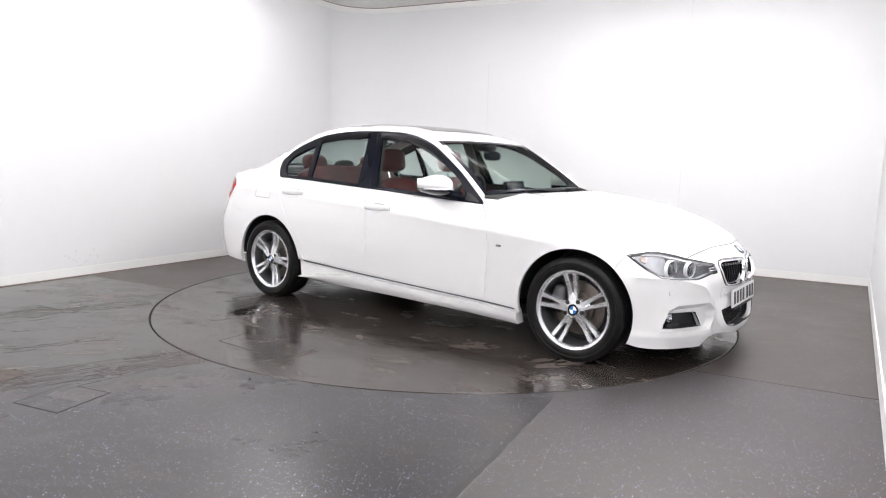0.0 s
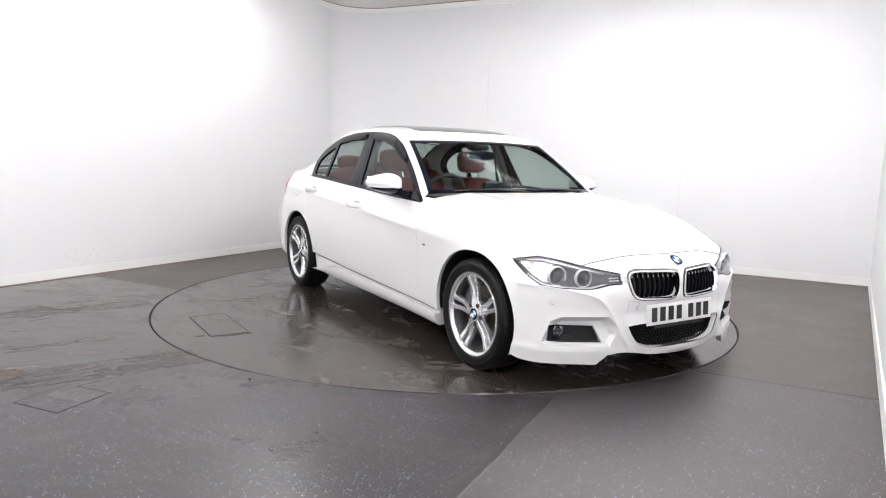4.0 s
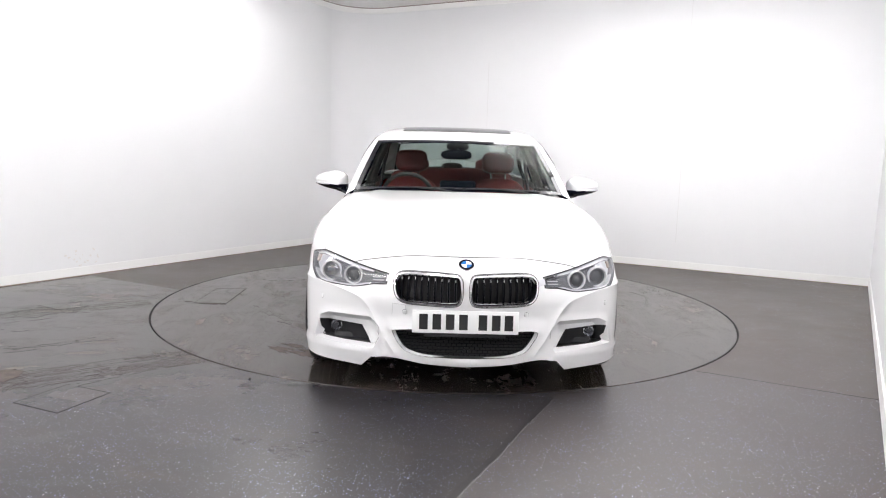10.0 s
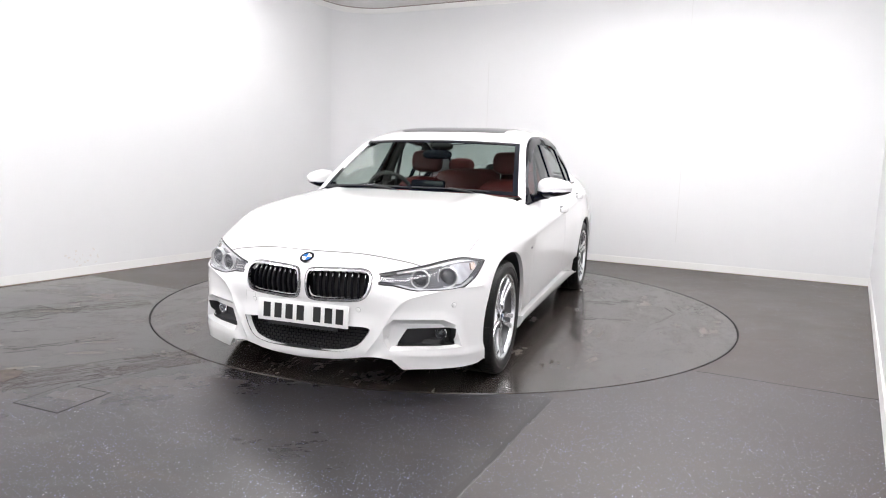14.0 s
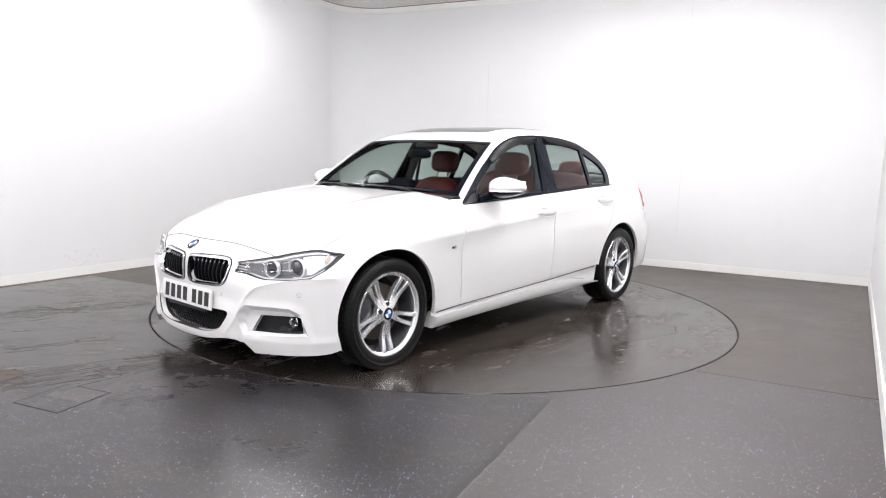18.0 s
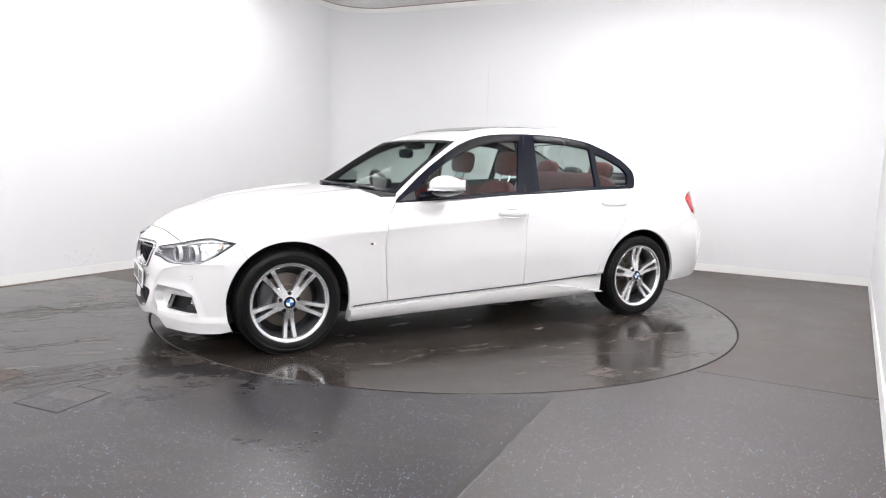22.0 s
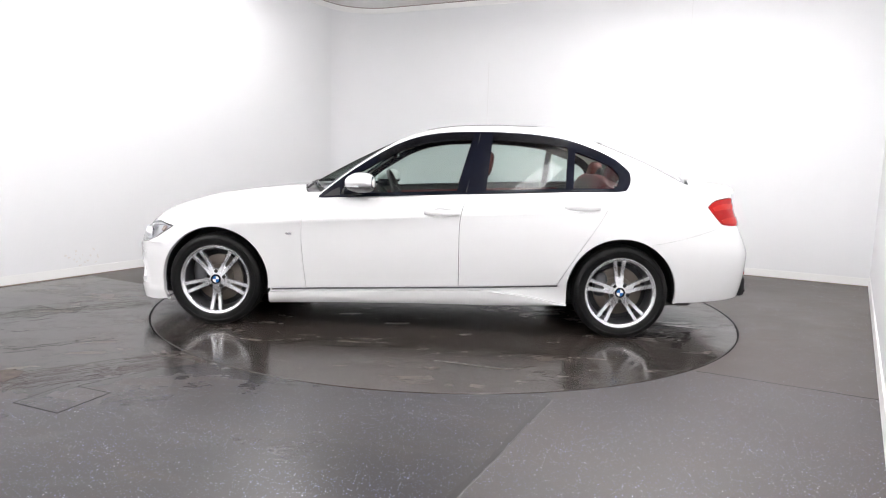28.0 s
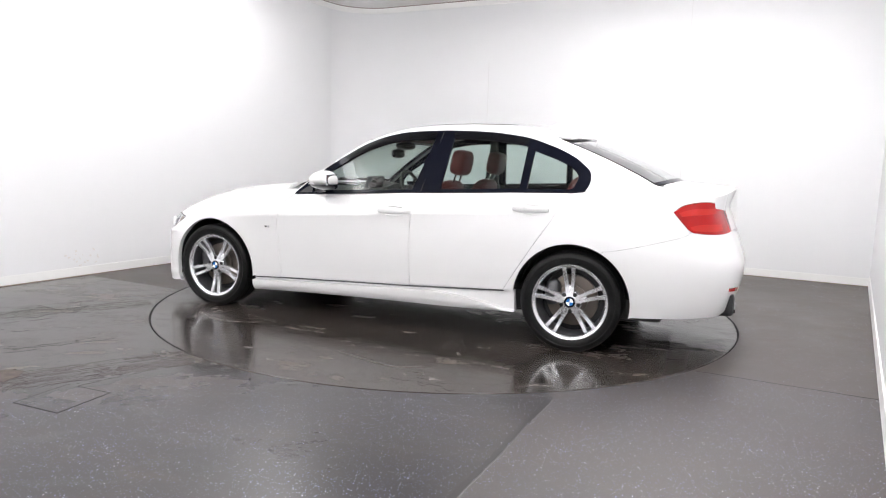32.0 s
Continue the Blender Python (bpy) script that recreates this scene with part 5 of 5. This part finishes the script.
            px, pz = xc + .40 * c, HUB_Z + .40 * sn
            yo = belt(s_at_x(px), pz)[1] - .045 * min(1, max(0, (.44 - pz) / .12))
            rows.append([bm.verts.new((xc + r * c, y, HUB_Z + r * sn)) for r, y in ((.394, yo - .022), (.375, yo - .017), (.376, .50), (.05, .49))])
        for p, q in zip(rows, rows[1:]):
            for k in range(3):
                bm.faces.new((p[k], p[k + 1], q[k + 1], q[k]))
        side_part("wheel_house", bm, M_MATT, car, flip, "black wheel arch liner")


M_SMOKE = mat("smoked_plastic", (0.006, 0.006, 0.008), 0.28, 0.0, Specular_IOR_Level=0.10, Alpha=0.86)
both(door_things)

# fuel flap on the right quarter
flap = [(s_at_x(-1.50) + a, .900 + b) for a, b in ((-.10, -.075), (.10, -.07), (.10, .075), (-.10, .07))]
flap = ring_of(*[spline([flap[i], flap[(i + 1) % 4]], .02) for i in range(4)])
bead("fuel_flap", flap, belt, .003, .0006, M_LAMPIN, car, "outline of the fuel filler flap", True)

# fin, wipers, tow, exhaust
bm = super_ball((0, 0, 0), (.12, .028, .05), 2.2, 24, 14, lambda c: (c.x - .5 * max(0, c.z), c.y * (1 - .5 * max(0, c.z / .05)), max(-.012, c.z)))
bm.transform(Matrix.Translation((-1.12, 0, roof(-1.12, 0)[2] + .008)))
part("roof_aerial", bm, M_PAINT, car, "white shark fin aerial", True)
for y0, y1 in ((-.62, .02), (.05, .60)):
    pts = [screen(a / .724 * .92, .014 + .012 * math.sin(math.pi * k / 12), .008) for k, a in enumerate(np.linspace(y0, y1, 13))]
    part("wiper", tube(pts, .005, 6), M_MATT, car, "black wiper blade")
    part("wiper_arm", tube([pts[6], pts[9] + Vector((.03, 0, -.01)), pts[11] + Vector((.07, .02, -.03))], .008, 6), M_MATT, car)
for y in (.43, .52):
    b = lathe([(.034, -.10), (.034, .0), (.031, .004), (.028, 0), (.027, -.08)], 24, "x")
    b.transform(Matrix.Translation((-2.37, y, .315)) @ Matrix.Rotation(math.pi, 4, "Z"))
    part("exhaust_pipe", b, M_TIP, car, "chrome exhaust tip", True)
part("rear_diffuser", box(-2.365, -2.10, -.58, .58, .262, .410, .03), M_MATT, car, "black lower rear insert")


# wheels
def alloy_wheel(x, y, left, phase):
    w = new("wheel")
    w.parent = car
    w["label"] = "silver five double-spoke alloy wheel with a low tyre"
    prof = [(.236, -.205), (.262, -.215), (.298, -.212), (.314, -.198), (.3205, -.180)]
    for g in (-.150, -.115, -.078, -.042):
        prof += [(.3215, g - .006), (.3145, g - .005), (.3145, g + .005), (.3215, g + .006)]
    prof += [(.3205, -.016), (.314, .000), (.300, .009), (.285, .0115), (.281, .0085), (.262, .009), (.247, .004), (.240, -.004), (.236, -.018)]
    tyre = lathe(prof, 72, "y", True)
    for v in tyre.verts:
        v.co.z = max(v.co.z, -HUB_Z)
    part("tyre", tyre, M_RUBBER, w, "black low-profile tyre", True)
    tread = bmesh.new()
    for k in range(66):
        a = 2 * math.pi * k / 66
        rows = [[tread.verts.new((r * math.cos(a + d), y, r * math.sin(a + d))) for r, y in ((.316, -.052), (.3232, -.050), (.3222, -.018), (.3145, .0015), (.309, .0))] for d in (-.034, .034)]
        for i in range(4):
            tread.faces.new((rows[0][i], rows[0][i + 1], rows[1][i + 1], rows[1][i]))
        for row in rows:
            tread.faces.new(row)
    for v in tread.verts:
        v.co.z = max(v.co.z, -HUB_Z)
    part("tread", tread, M_RUBBER, w)
    bm = lathe([(.2405, -.200), (.243, -.198), (.243, -.010), (.2445, -.002), (.241, .004), (.232, .003), (.222, -.006), (.2190, -.016), (.226, -.018), (.236, -.05), (.2385, -.198)], 72, "y", False, False)
    part("rim_lip", bm, M_ALLOY, w, "", True)
    bm = lathe([(.2215, -.014), (.215, -.030), (.208, -.060), (.202, -.110), (.204, -.150)], 72, "y", False, False)
    part("rim_barrel", bm, M_ALLOY_IN, w, "dark inner rim barrel", True)
    # five forked spokes: two prongs that part from one arm
    for k in range(5):
        b = bmesh.new()
        for sg in (-1, 1):
            rows = []
            for j in range(9):
                f = j / 8
                r = .046 + .180 * f
                c = sg * (.0125 + .0190 * f)
                wd = .0150 - .0016 * math.sin(math.pi * f) + (.003 if j == 8 else 0)
                top = -.016 - .012 * math.sin(math.pi * min(1, f * 1.15)) + .012 * f
                q = [(c - wd, top - .030), (c - wd, top - .006), (c - wd * .74, top), (c + wd * .74, top), (c + wd, top - .006), (c + wd, top - .030)]
                rows.append([b.verts.new((t, d, r)) for t, d in q])
            for p, q in zip(rows, rows[1:]):
                for i in range(6):
                    b.faces.new((p[i], p[(i + 1) % 6], q[(i + 1) % 6], q[i]))
            b.faces.new(rows[0])
            b.faces.new(rows[-1])
        rows = []
        for j in range(5):
            f = .34 * j / 4
            half, top = (.0125 + .0190 * f) * (1 - .25 * (j == 4)), -.0195 - .012 * math.sin(math.pi * min(1, f * 1.15)) + .012 * f - .010 * (j == 4)
            rows.append([b.verts.new((t, d, .046 + .180 * f)) for t, d in ((-half, top - .020), (-half, top), (half, top), (half, top - .020))])
        for p, q in zip(rows, rows[1:]):
            for i in range(4):
                b.faces.new((p[i], p[(i + 1) % 4], q[(i + 1) % 4], q[i]))
        b.faces.new(rows[0])
        b.faces.new(rows[-1])
        b.transform(Matrix.Rotation(radians(90 - phase - 72 * k), 4, "Y"))
        part("spoke", b, M_ALLOY, w, "", True)
    b = lathe([(.076, -.06), (.075, -.034), (.067, -.024), (.050, -.0175), (.036, -.016), (.034, -.020), (.002, -.020)], 40, "y")
    part("hub", b, M_ALLOY, w, "", True)
    for k in range(5):
        b = lathe([(.0125, -.030), (.0125, -.0150), (.0115, -.0145), (.002, -.0145)], 14, "y")
        a = radians(phase + 36 + 72 * k)
        b.transform(Matrix.Translation((.057 * math.cos(a), 0, .057 * math.sin(a))))
        part("wheel_bolt", b, M_GAP, w, "", True)
    b = lathe([(.165, -.125), (.165, -.100), (.160, -.098), (.100, -.098), (.098, -.085), (.070, -.080), (.002, -.080)], 48, "y")
    part("brake_disc", b, M_DISCBR, w, "worn steel brake disc", True)
    b = lathe([(.204, -.150), (.203, -.130), (.05, -.128), (.002, -.128)], 40, "y")
    part("back_plate", b, M_MATT, w, "", True)
    b = super_ball((.125, -.09, .045), (.05, .04, .085), 3.0, 16, 10)
    part("brake_caliper", b, M_ALLOY_IN, w, "grey brake caliper", True)
    b = tube([(.224 * math.cos(radians(phase + 30)), -.010, .224 * math.sin(radians(phase + 30))), (.196 * math.cos(radians(phase + 30)), .0, .196 * math.sin(radians(phase + 30)))], .004, 8)
    part("valve", b, M_MATT, w)
    r = roundel(w, (0, -.0155, 0), (0, 1, 0), .033, "centre_cap")
    w.matrix_basis = pose(x, y, HUB_Z, 0, 0, 0 if left else 180)


alloy_wheel(WHEEL_X, .855, True, 270)
alloy_wheel(-WHEEL_X, .872, True, 86)
alloy_wheel(WHEEL_X, -.855, False, 82)
alloy_wheel(-WHEEL_X, -.872, False, 110)


# ---- inside the car ----
tub = box(-1.95, .80, -.70, .70, .20, .34, .03)
part("cabin_floor", tub, M_DARKIN, car)
b = bmesh.new()
rows = []
for y in np.linspace(-.71, .71, 21):
    e = 1 - (abs(y) / .71) ** 4
    hump = .035 * math.exp(-((y + .37) / .17) ** 2)
    rows.append([b.verts.new((px, y, pz)) for px, pz in ((.86 - .17 * (y / .71) ** 2, .935), (.70, .945), (.55, .945 + hump), (.42, .925 + hump * 1.2), (.36, .86 + hump * .4), (.37, .70), (.42, .45))])
for p, q in zip(rows, rows[1:]):
    for i in range(6):
        b.faces.new((p[i], p[i + 1], q[i + 1], q[i]))
part("dashboard", b, M_DARKIN, car, "black dashboard", True)
part("bulkhead", box(.60, .74, -.74, .74, .40, .900, .01), M_DARKIN, car)
part("centre_console", box(-.55, .45, -.11, .11, .34, .66, .03), M_DARKIN, car)
b = box(-.02, .02, -.13, .13, -.05, .05, .012)
b.transform(pose(.44, 0, .985, 0, -12, 0))
part("screen", b, M_BLACK, car, "black dashboard screen")
# steering wheel on the right-hand side
st = bmesh.new()
ringp = [(0, .185 * math.cos(2 * math.pi * k / 40), .185 * math.sin(2 * math.pi * k / 40)) for k in range(41)]
tube(ringp, .0155, 10, st)
for a in (0, 180, 270):
    tube([(0.01, .05 * math.cos(radians(a)), .05 * math.sin(radians(a))), (0, .18 * math.cos(radians(a)), .18 * math.sin(radians(a)))], .014, 8, st)
join(st, super_ball((.015, 0, 0), (.03, .075, .06), 2.6, 16, 10))
st.transform(pose(.26, -.37, .905, 0, 24, 0))
part("steering_wheel", st, M_DARKIN, car, "black leather steering wheel", True)


def seat(y, x):
    def back(c):
        t = c.z / .33
        return (c.x - .10 * t * t * 0 + .03 * abs(c.y / .25) ** 2, c.y * (1 - .16 * max(0, t) ** 2), c.z)
    s = new("seat")
    s.parent = car
    s["label"] = "red leather seat with a head restraint"
    part("cushion", super_ball((x + .20, y, .50), (.27, .25, .10), 3.2), M_RED, s, "", True)
    bk = super_ball((0, 0, 0), (.075, .25, .285), 3.4, 28, 18, back)
    bk.transform(pose(x - .09, y, .755, 0, -14, 0))
    part("backrest", bk, M_RED, s, "", True)
    hr = super_ball((0, 0, 0), (.055, .135, .092), 3.8, 28, 18)
    hr.transform(pose(x - .215, y, 1.165, 0, -10, 0))
    part("headrest", hr, M_RED, s, "", True)
    for dy in (-.06, .06):
        part("headrest_post", tube([(x - .200, y + dy, 1.10), (x - .165, y + dy, 1.00)], .007, 8), M_CHROME, s)


seat(.37, -.25)
seat(-.37, -.28)
bench = new("rear_seat")
bench.parent = car
bench["label"] = "red leather rear bench"
part("cushion", super_ball((-.98, 0, .52), (.26, .485, .11), 4.5), M_RED, bench, "", True)
b = super_ball((0, 0, 0), (.085, .60, .205), 5.0, 36, 16)
b.transform(pose(-1.31, 0, .895, 0, -20, 0))
part("backrest", b, M_RED, bench, "", True)
for y in (-.36, .36, 0):
    hr = super_ball((0, 0, 0), (.05, .13 if y else .105, .075 if y else .05), 3.0, 20, 12)
    hr.transform(pose(-1.41, y, 1.125 if y else 1.10, 0, -16, 0))
    part("headrest", hr, M_RED if y else M_DARKIN, bench, "", True)
part("parcel_shelf", box(-1.92, -1.38, -.60, .60, 1.015, 1.035, .006), M_DARKIN, car)
hl = ring_of([(.10, -.90), (.10, .90)], [(-1.20, .80), (-1.20, -.80)])
hl = ring_of(*[spline([hl[i], hl[(i + 1) % 4]], .1) for i in range(4)])
panel("headlining", sheet(hl, lambda a, b: roof(a, b, -.035), .1, (), 0.0, .01), M_GREYIN, car)
b = super_ball((.235, -.01, 1.222), (.02, .115, .036), 3.0, 20, 12)
part("interior_mirror", b, M_BLACK, car, "black interior mirror", True)
part("mirror_stalk", tube([(.235, 0, 1.25), (.17, 0, 1.305)], .012, 8), M_MATT, car)
b = super_ball((.165, 0, 1.285), (.075, .085, .032), 2.6, 16, 10)
part("sensor_housing", b, M_MATT, car, "", True)
for sg in (-1, 1):
    part("b_pillar_trim", box(-.43, -.33, sg * .70 - .03, sg * .70 + .03, .40, .98, .015), M_DARKIN, car)
    part("pillar_inner", tube([(-.38, sg * .72, .95), (-.40, sg * .64, 1.18), (-.41, sg * .55, 1.36)], .035, 8), M_DARKIN, car)
    part("seat_belt", tube([(-.37, sg * .66, .55), (-.39, sg * .63, .9), (-.41, sg * .58, 1.25)], .014, 6), M_MATT, car)


# ---- marks on the floor, the turntable and the walls ----
def blob(points, z, thick=0.0015, wobble=0.02, seed=1):
    """A thin irregular film with an outline through points."""
    rnd = random.Random(seed)
    line = spline(list(points) + [points[0]], 0.03)
    line = [(x + rnd.uniform(-wobble, wobble), y + rnd.uniform(-wobble, wobble)) for x, y in line[:-1]]
    bm = bmesh.new()
    lo = [bm.verts.new((x, y, z)) for x, y in line]
    hi = [bm.verts.new((x, y, z + thick)) for x, y in line]
    bm.faces.new(hi)
    for i in range(len(lo)):
        bm.faces.new((lo[i], lo[(i + 1) % len(lo)], hi[(i + 1) % len(lo)], hi[i]))
    return bm


def dashes(p, q, width, lines, seed, cover=0.75):
    """Broken tread lines of a tyre's dirt, from p to q."""
    rnd = random.Random(seed)
    p, q = Vector((*p, 0)), Vector((*q, 0))
    d = (q - p).normalized()
    n = Vector((-d.y, d.x, 0))
    length = (q - p).length
    bm = bmesh.new()
    for k in range(lines):
        off = (k / (lines - 1) - 0.5) * width
        s = rnd.uniform(0, 0.08)
        while s < length:
            run = rnd.uniform(0.05, 0.30)
            if rnd.random() < cover:
                w = rnd.uniform(0.0012, 0.0032)
                a, b = p + d * s + n * (off + rnd.uniform(-.004, .004)), p + d * min(length, s + run) + n * (off + rnd.uniform(-.004, .004))
                vs = [bm.verts.new((v.x, v.y, 0.0012)) for v in (a - n * w, b - n * w * .6, b + n * w * .6, a + n * w)]
                bm.faces.new(vs)
            s += run + rnd.uniform(0.0, 0.05)
    return bm


def stuff(name, bm, material, label, category):
    return tagged(part(name, bm, material), label, category, "", "stuff")


stuff("tyre_tracks", dashes((-2.95, -2.72), (-1.43, -1.66), .30, 21, 3, .90), M_MUD, "parallel lines of dried mud from tyres on the floor", "tyre track")
stuff("tyre_tracks", dashes((-3.35, -.98), (-2.30, -.29), .22, 14, 4, .80), M_MUD, "faint lines of dried mud from tyres on the floor", "tyre track")
stuff("mud_patch", blob([(-2.36, -2.04), (-2.28, -2.02), (-2.20, -2.14), (-2.24, -2.20), (-2.34, -2.12)], 0.0, .002, .02, 5), M_MUD, "brown dried mud smear on the floor", "mud")
tagged(part("floor_stone", super_ball((-1.015, -2.056, .0038), (.0075, .006, .004), 2.0, 10, 6), M_GAP), "small black crumb lying on the floor", "crumb")

# access covers: flush plates in a dark gap
def cover(name, corners, z, material, parent, gap=0.006):
    q = [Vector((*c, 0)) for c in corners]
    mid = sum(q, Vector()) / 4
    for nm, grow, zz, m in (("gap", gap, z + 0.0006, M_GAP), ("plate", -gap * .3, z + 0.0016, material)):
        bm = bmesh.new()
        lo, hi = [], []
        for c in q:
            v = mid + (c - mid) * (1 + grow / (c - mid).length * 1.4)
            lo.append(bm.verts.new((v.x, v.y, zz - .004)))
            hi.append(bm.verts.new((v.x, v.y, zz)))
        bm.faces.new(hi)
        bm.faces.new(lo)
        for i in range(4):
            bm.faces.new((lo[i], lo[(i + 1) % 4], hi[(i + 1) % 4], hi[i]))
        part(name if nm == "plate" else name + "_gap", bm, m, parent)


cover("access_cover", [(-2.001, -2.490), (-1.895, -2.222), (-1.633, -2.327), (-1.735, -2.600)], 0.0, M_FLOOR2, floor, .006)
cover("access_cover", [(-3.06, -.50), (-2.91, -.38), (-2.70, -.47), (-2.85, -.62)], 0.0, M_FLOOR2, floor)
cover("access_cover", [(-.275, -2.000), (.314, -1.992), (.308, -1.742), (-.305, -1.752)], 0.0, M_DISC, turntable, .008)

# water films and dried smears on the turntable: brushed clusters of small irregular films
rnd = random.Random(11)


def brushed(c, size, turn, count, seed, thin=0.16, limit=99.0):
    """One smear: overlapping ragged films drawn out along one direction."""
    rr = random.Random(seed)
    bm = bmesh.new()
    for k in range(count):
        u0, v0 = rr.gauss(0, size * .45), rr.gauss(0, size * .16)
        w = size * rr.uniform(.08, .34)
        h, t = w * rr.uniform(.5, 1.3) * thin * 2, turn + rr.gauss(0, .18)
        x0, y0 = c[0] + u0 * math.cos(turn) - v0 * math.sin(turn), c[1] + u0 * math.sin(turn) + v0 * math.cos(turn)
        ring = []
        for j in range(14):
            e = 2 * math.pi * j / 14
            f = rr.uniform(.45, 1.25)
            a, b = w * f * math.cos(e), h * f * math.sin(e)
            ring.append((x0 + a * math.cos(t) - b * math.sin(t), y0 + a * math.sin(t) + b * math.cos(t), .0006 + .00004 * k))
        if max(math.hypot(p[0], p[1]) for p in ring) < limit:
            bm.faces.new([bm.verts.new(p) for p in ring])
    return bm


for k, (c, size, turn, count, m, label) in enumerate((
        ((.10, 1.20), .26, 1.9, 16, M_SMEAR2, "brown dried smear"), ((-.62, 1.32), .20, 2.0, 12, M_SMEAR2, "brown dried smear"),
        ((-1.60, 1.19), .10, 2.4, 6, M_SMEAR, "small pale dried smear"), ((-1.66, .92), .30, .25, 9, M_SMEAR2, "brown dried streak"),
        ((-1.78, .56), .34, .1, 18, M_WET, "puddle behind the rear wheel"), ((-1.66, .98), .28, 1.1, 16, M_WET, "wet smear beside the rear wheel"),
        ((-.54, 1.24), .30, 2.1, 9, M_SMEAR, "pale dried streak"), ((-.58, 1.87), .09, .1, 5, M_SMEAR, "small pale dried smear"),
        ((-.66, 2.02), .20, 2.9, 9, M_SMEAR2, "brown dried streak"), ((1.53, -1.03), .34, .95, 8, M_MUD, "brown mud streak"),
        ((-.17, -1.43), .20, .4, 14, M_SMEAR2, "brown dried blotch"), ((-.85, -1.45), .36, 1.55, 12, M_WET, "thin wet streak"),
        ((.30, -1.86), .22, 1.6, 10, M_MUD, "rusty stain along the cover's edge"), ((.62, -1.30), .28, .5, 12, M_SMEAR2, "brown dried blotch"),
        ((.15, -1.05), .22, .3, 10, M_SMEAR2, "brown dried blotch"),
        ((-1.25, -1.05), .30, 1.2, 12, M_SMEAR2, "brown dried streak"),
        ((1.85, .10), .30, 1.4, 10, M_SMEAR2, "brown dried streak"), ((-1.95, -.35), .30, 1.7, 12, M_WET, "thin wet streak"))):
    part("wet_smear" if m is M_WET else "dried_smear", brushed(c, size, turn, count, 300 + k, limit=DISC_R - .02), m, turntable, label)["kind"] = "stuff"
# wet streak: its bright reflection is painted as a pale colour
part("wet_streak_shine", blob([(.02, 1.715), (-.12, 1.745), (-.28, 1.790), (-.42, 1.825), (-.60, 1.750), (-.42, 1.845), (-.27, 1.812), (-.12, 1.765)], 0.0, .0009, .006, 91), M_SMEAR, turntable, "thin wet streak, its shine painted pale")

# swept streaks on the open floor
for k in range(26):
    c = (rnd.uniform(-3.2, -1.2), rnd.uniform(-2.2, .4))
    if math.hypot(c[0] - TABLE_AT[0], c[1] - TABLE_AT[1]) < DISC_R + .25:
        continue
    stuff("puddle" if k % 2 else "mud_smear", brushed(c, rnd.uniform(.12, .34), rnd.uniform(.1, .7), 10, 50 + k), M_WET if k % 2 else M_SMEAR2,
          "thin film of water on the dark floor" if k % 2 else "thin brown smear of dried dirt on the floor", "puddle" if k % 2 else "mud")

# scuffs low on the left wall
turn_l = Matrix.Rotation(math.atan2(LEFT_D[1], LEFT_D[0]), 4, "Z")
for k in range(16):
    u, z = 3.52 + rnd.gauss(0, .09), .10 + abs(rnd.gauss(0, .09))
    px, py = CORNER_L[0] + LEFT_D[0] * (u + .0), CORNER_L[1] + LEFT_D[1] * (u + .0)
    px, py = -3.41 + LEFT_D[0] * (u - 3.52), .773 + LEFT_D[1] * (u - 3.52)
    b = box(-rnd.uniform(.003, .016), rnd.uniform(.003, .016), -.0015, .0015, -rnd.uniform(.002, .009), rnd.uniform(.002, .009))
    b.transform(Matrix.Translation((px + .8605 * .001, py - .5095 * .001, z)) @ turn_l @ Matrix.Rotation(rnd.uniform(-1, 1), 4, "Y"))
    stuff("scuff", b, M_SCUFF, "small brownish scuff mark low on the wall", "scuff")

# welded seams between the floor sheets
def weld(p, q, w, seed):
    rnd = random.Random(seed)
    p, q = Vector((*p, 0)), Vector((*q, 0))
    d = (q - p).normalized()
    n = Vector((-d.y, d.x, 0))
    m = int((q - p).length / .03)
    bm = bmesh.new()
    rows = []
    for k in range(m + 1):
        c = p + (q - p) * (k / m) + n * (rnd.uniform(-.0015, .0015) + (.0025 * math.sin(k * .31) + .0015 * math.sin(k * .83)) * (w > .004))
        h = w * rnd.uniform(.5, 1.2)
        rows.append([bm.verts.new((v.x, v.y, z)) for v, z in ((c - n * h, 0.0), (c, 0.0018), (c + n * h, 0.0))])
    for a, b in zip(rows, rows[1:]):
        for i in range(2):
            bm.faces.new((a[i], a[i + 1], b[i + 1], b[i]))
    return bm


part("seam", weld((.570, -2.245), (-.726, -4.95), .0045, 1), M_SEAM, floor)
stain = weld((.550, -2.245), (-.756, -4.965), .015, 5)
for v in stain.verts:
    v.co.z = .0006
stuff("seam_stain", stain, M_GRIME, "dark dirt gathered along the floor seam", "stain")
part("seam", weld((1.50, -1.692), (2.66, -2.285), .0022, 2), M_GRIME, floor)


# ---- the turning car and disc ----
def motions():
    rows_disc, rows_car = [], []
    for k in range(33):
        turn = pose(0, 0, 0, 0, 0, heading(float(k)))
        rows_disc.append((float(k), pose(*TABLE_AT, 0, 0, 0, heading(float(k)))))
        rows_car.append((float(k), turn @ pose(CAR_AT[0], CAR_AT[1], 0)))
    walk(turntable, rows_disc)
    walk(car, rows_car)


motions()
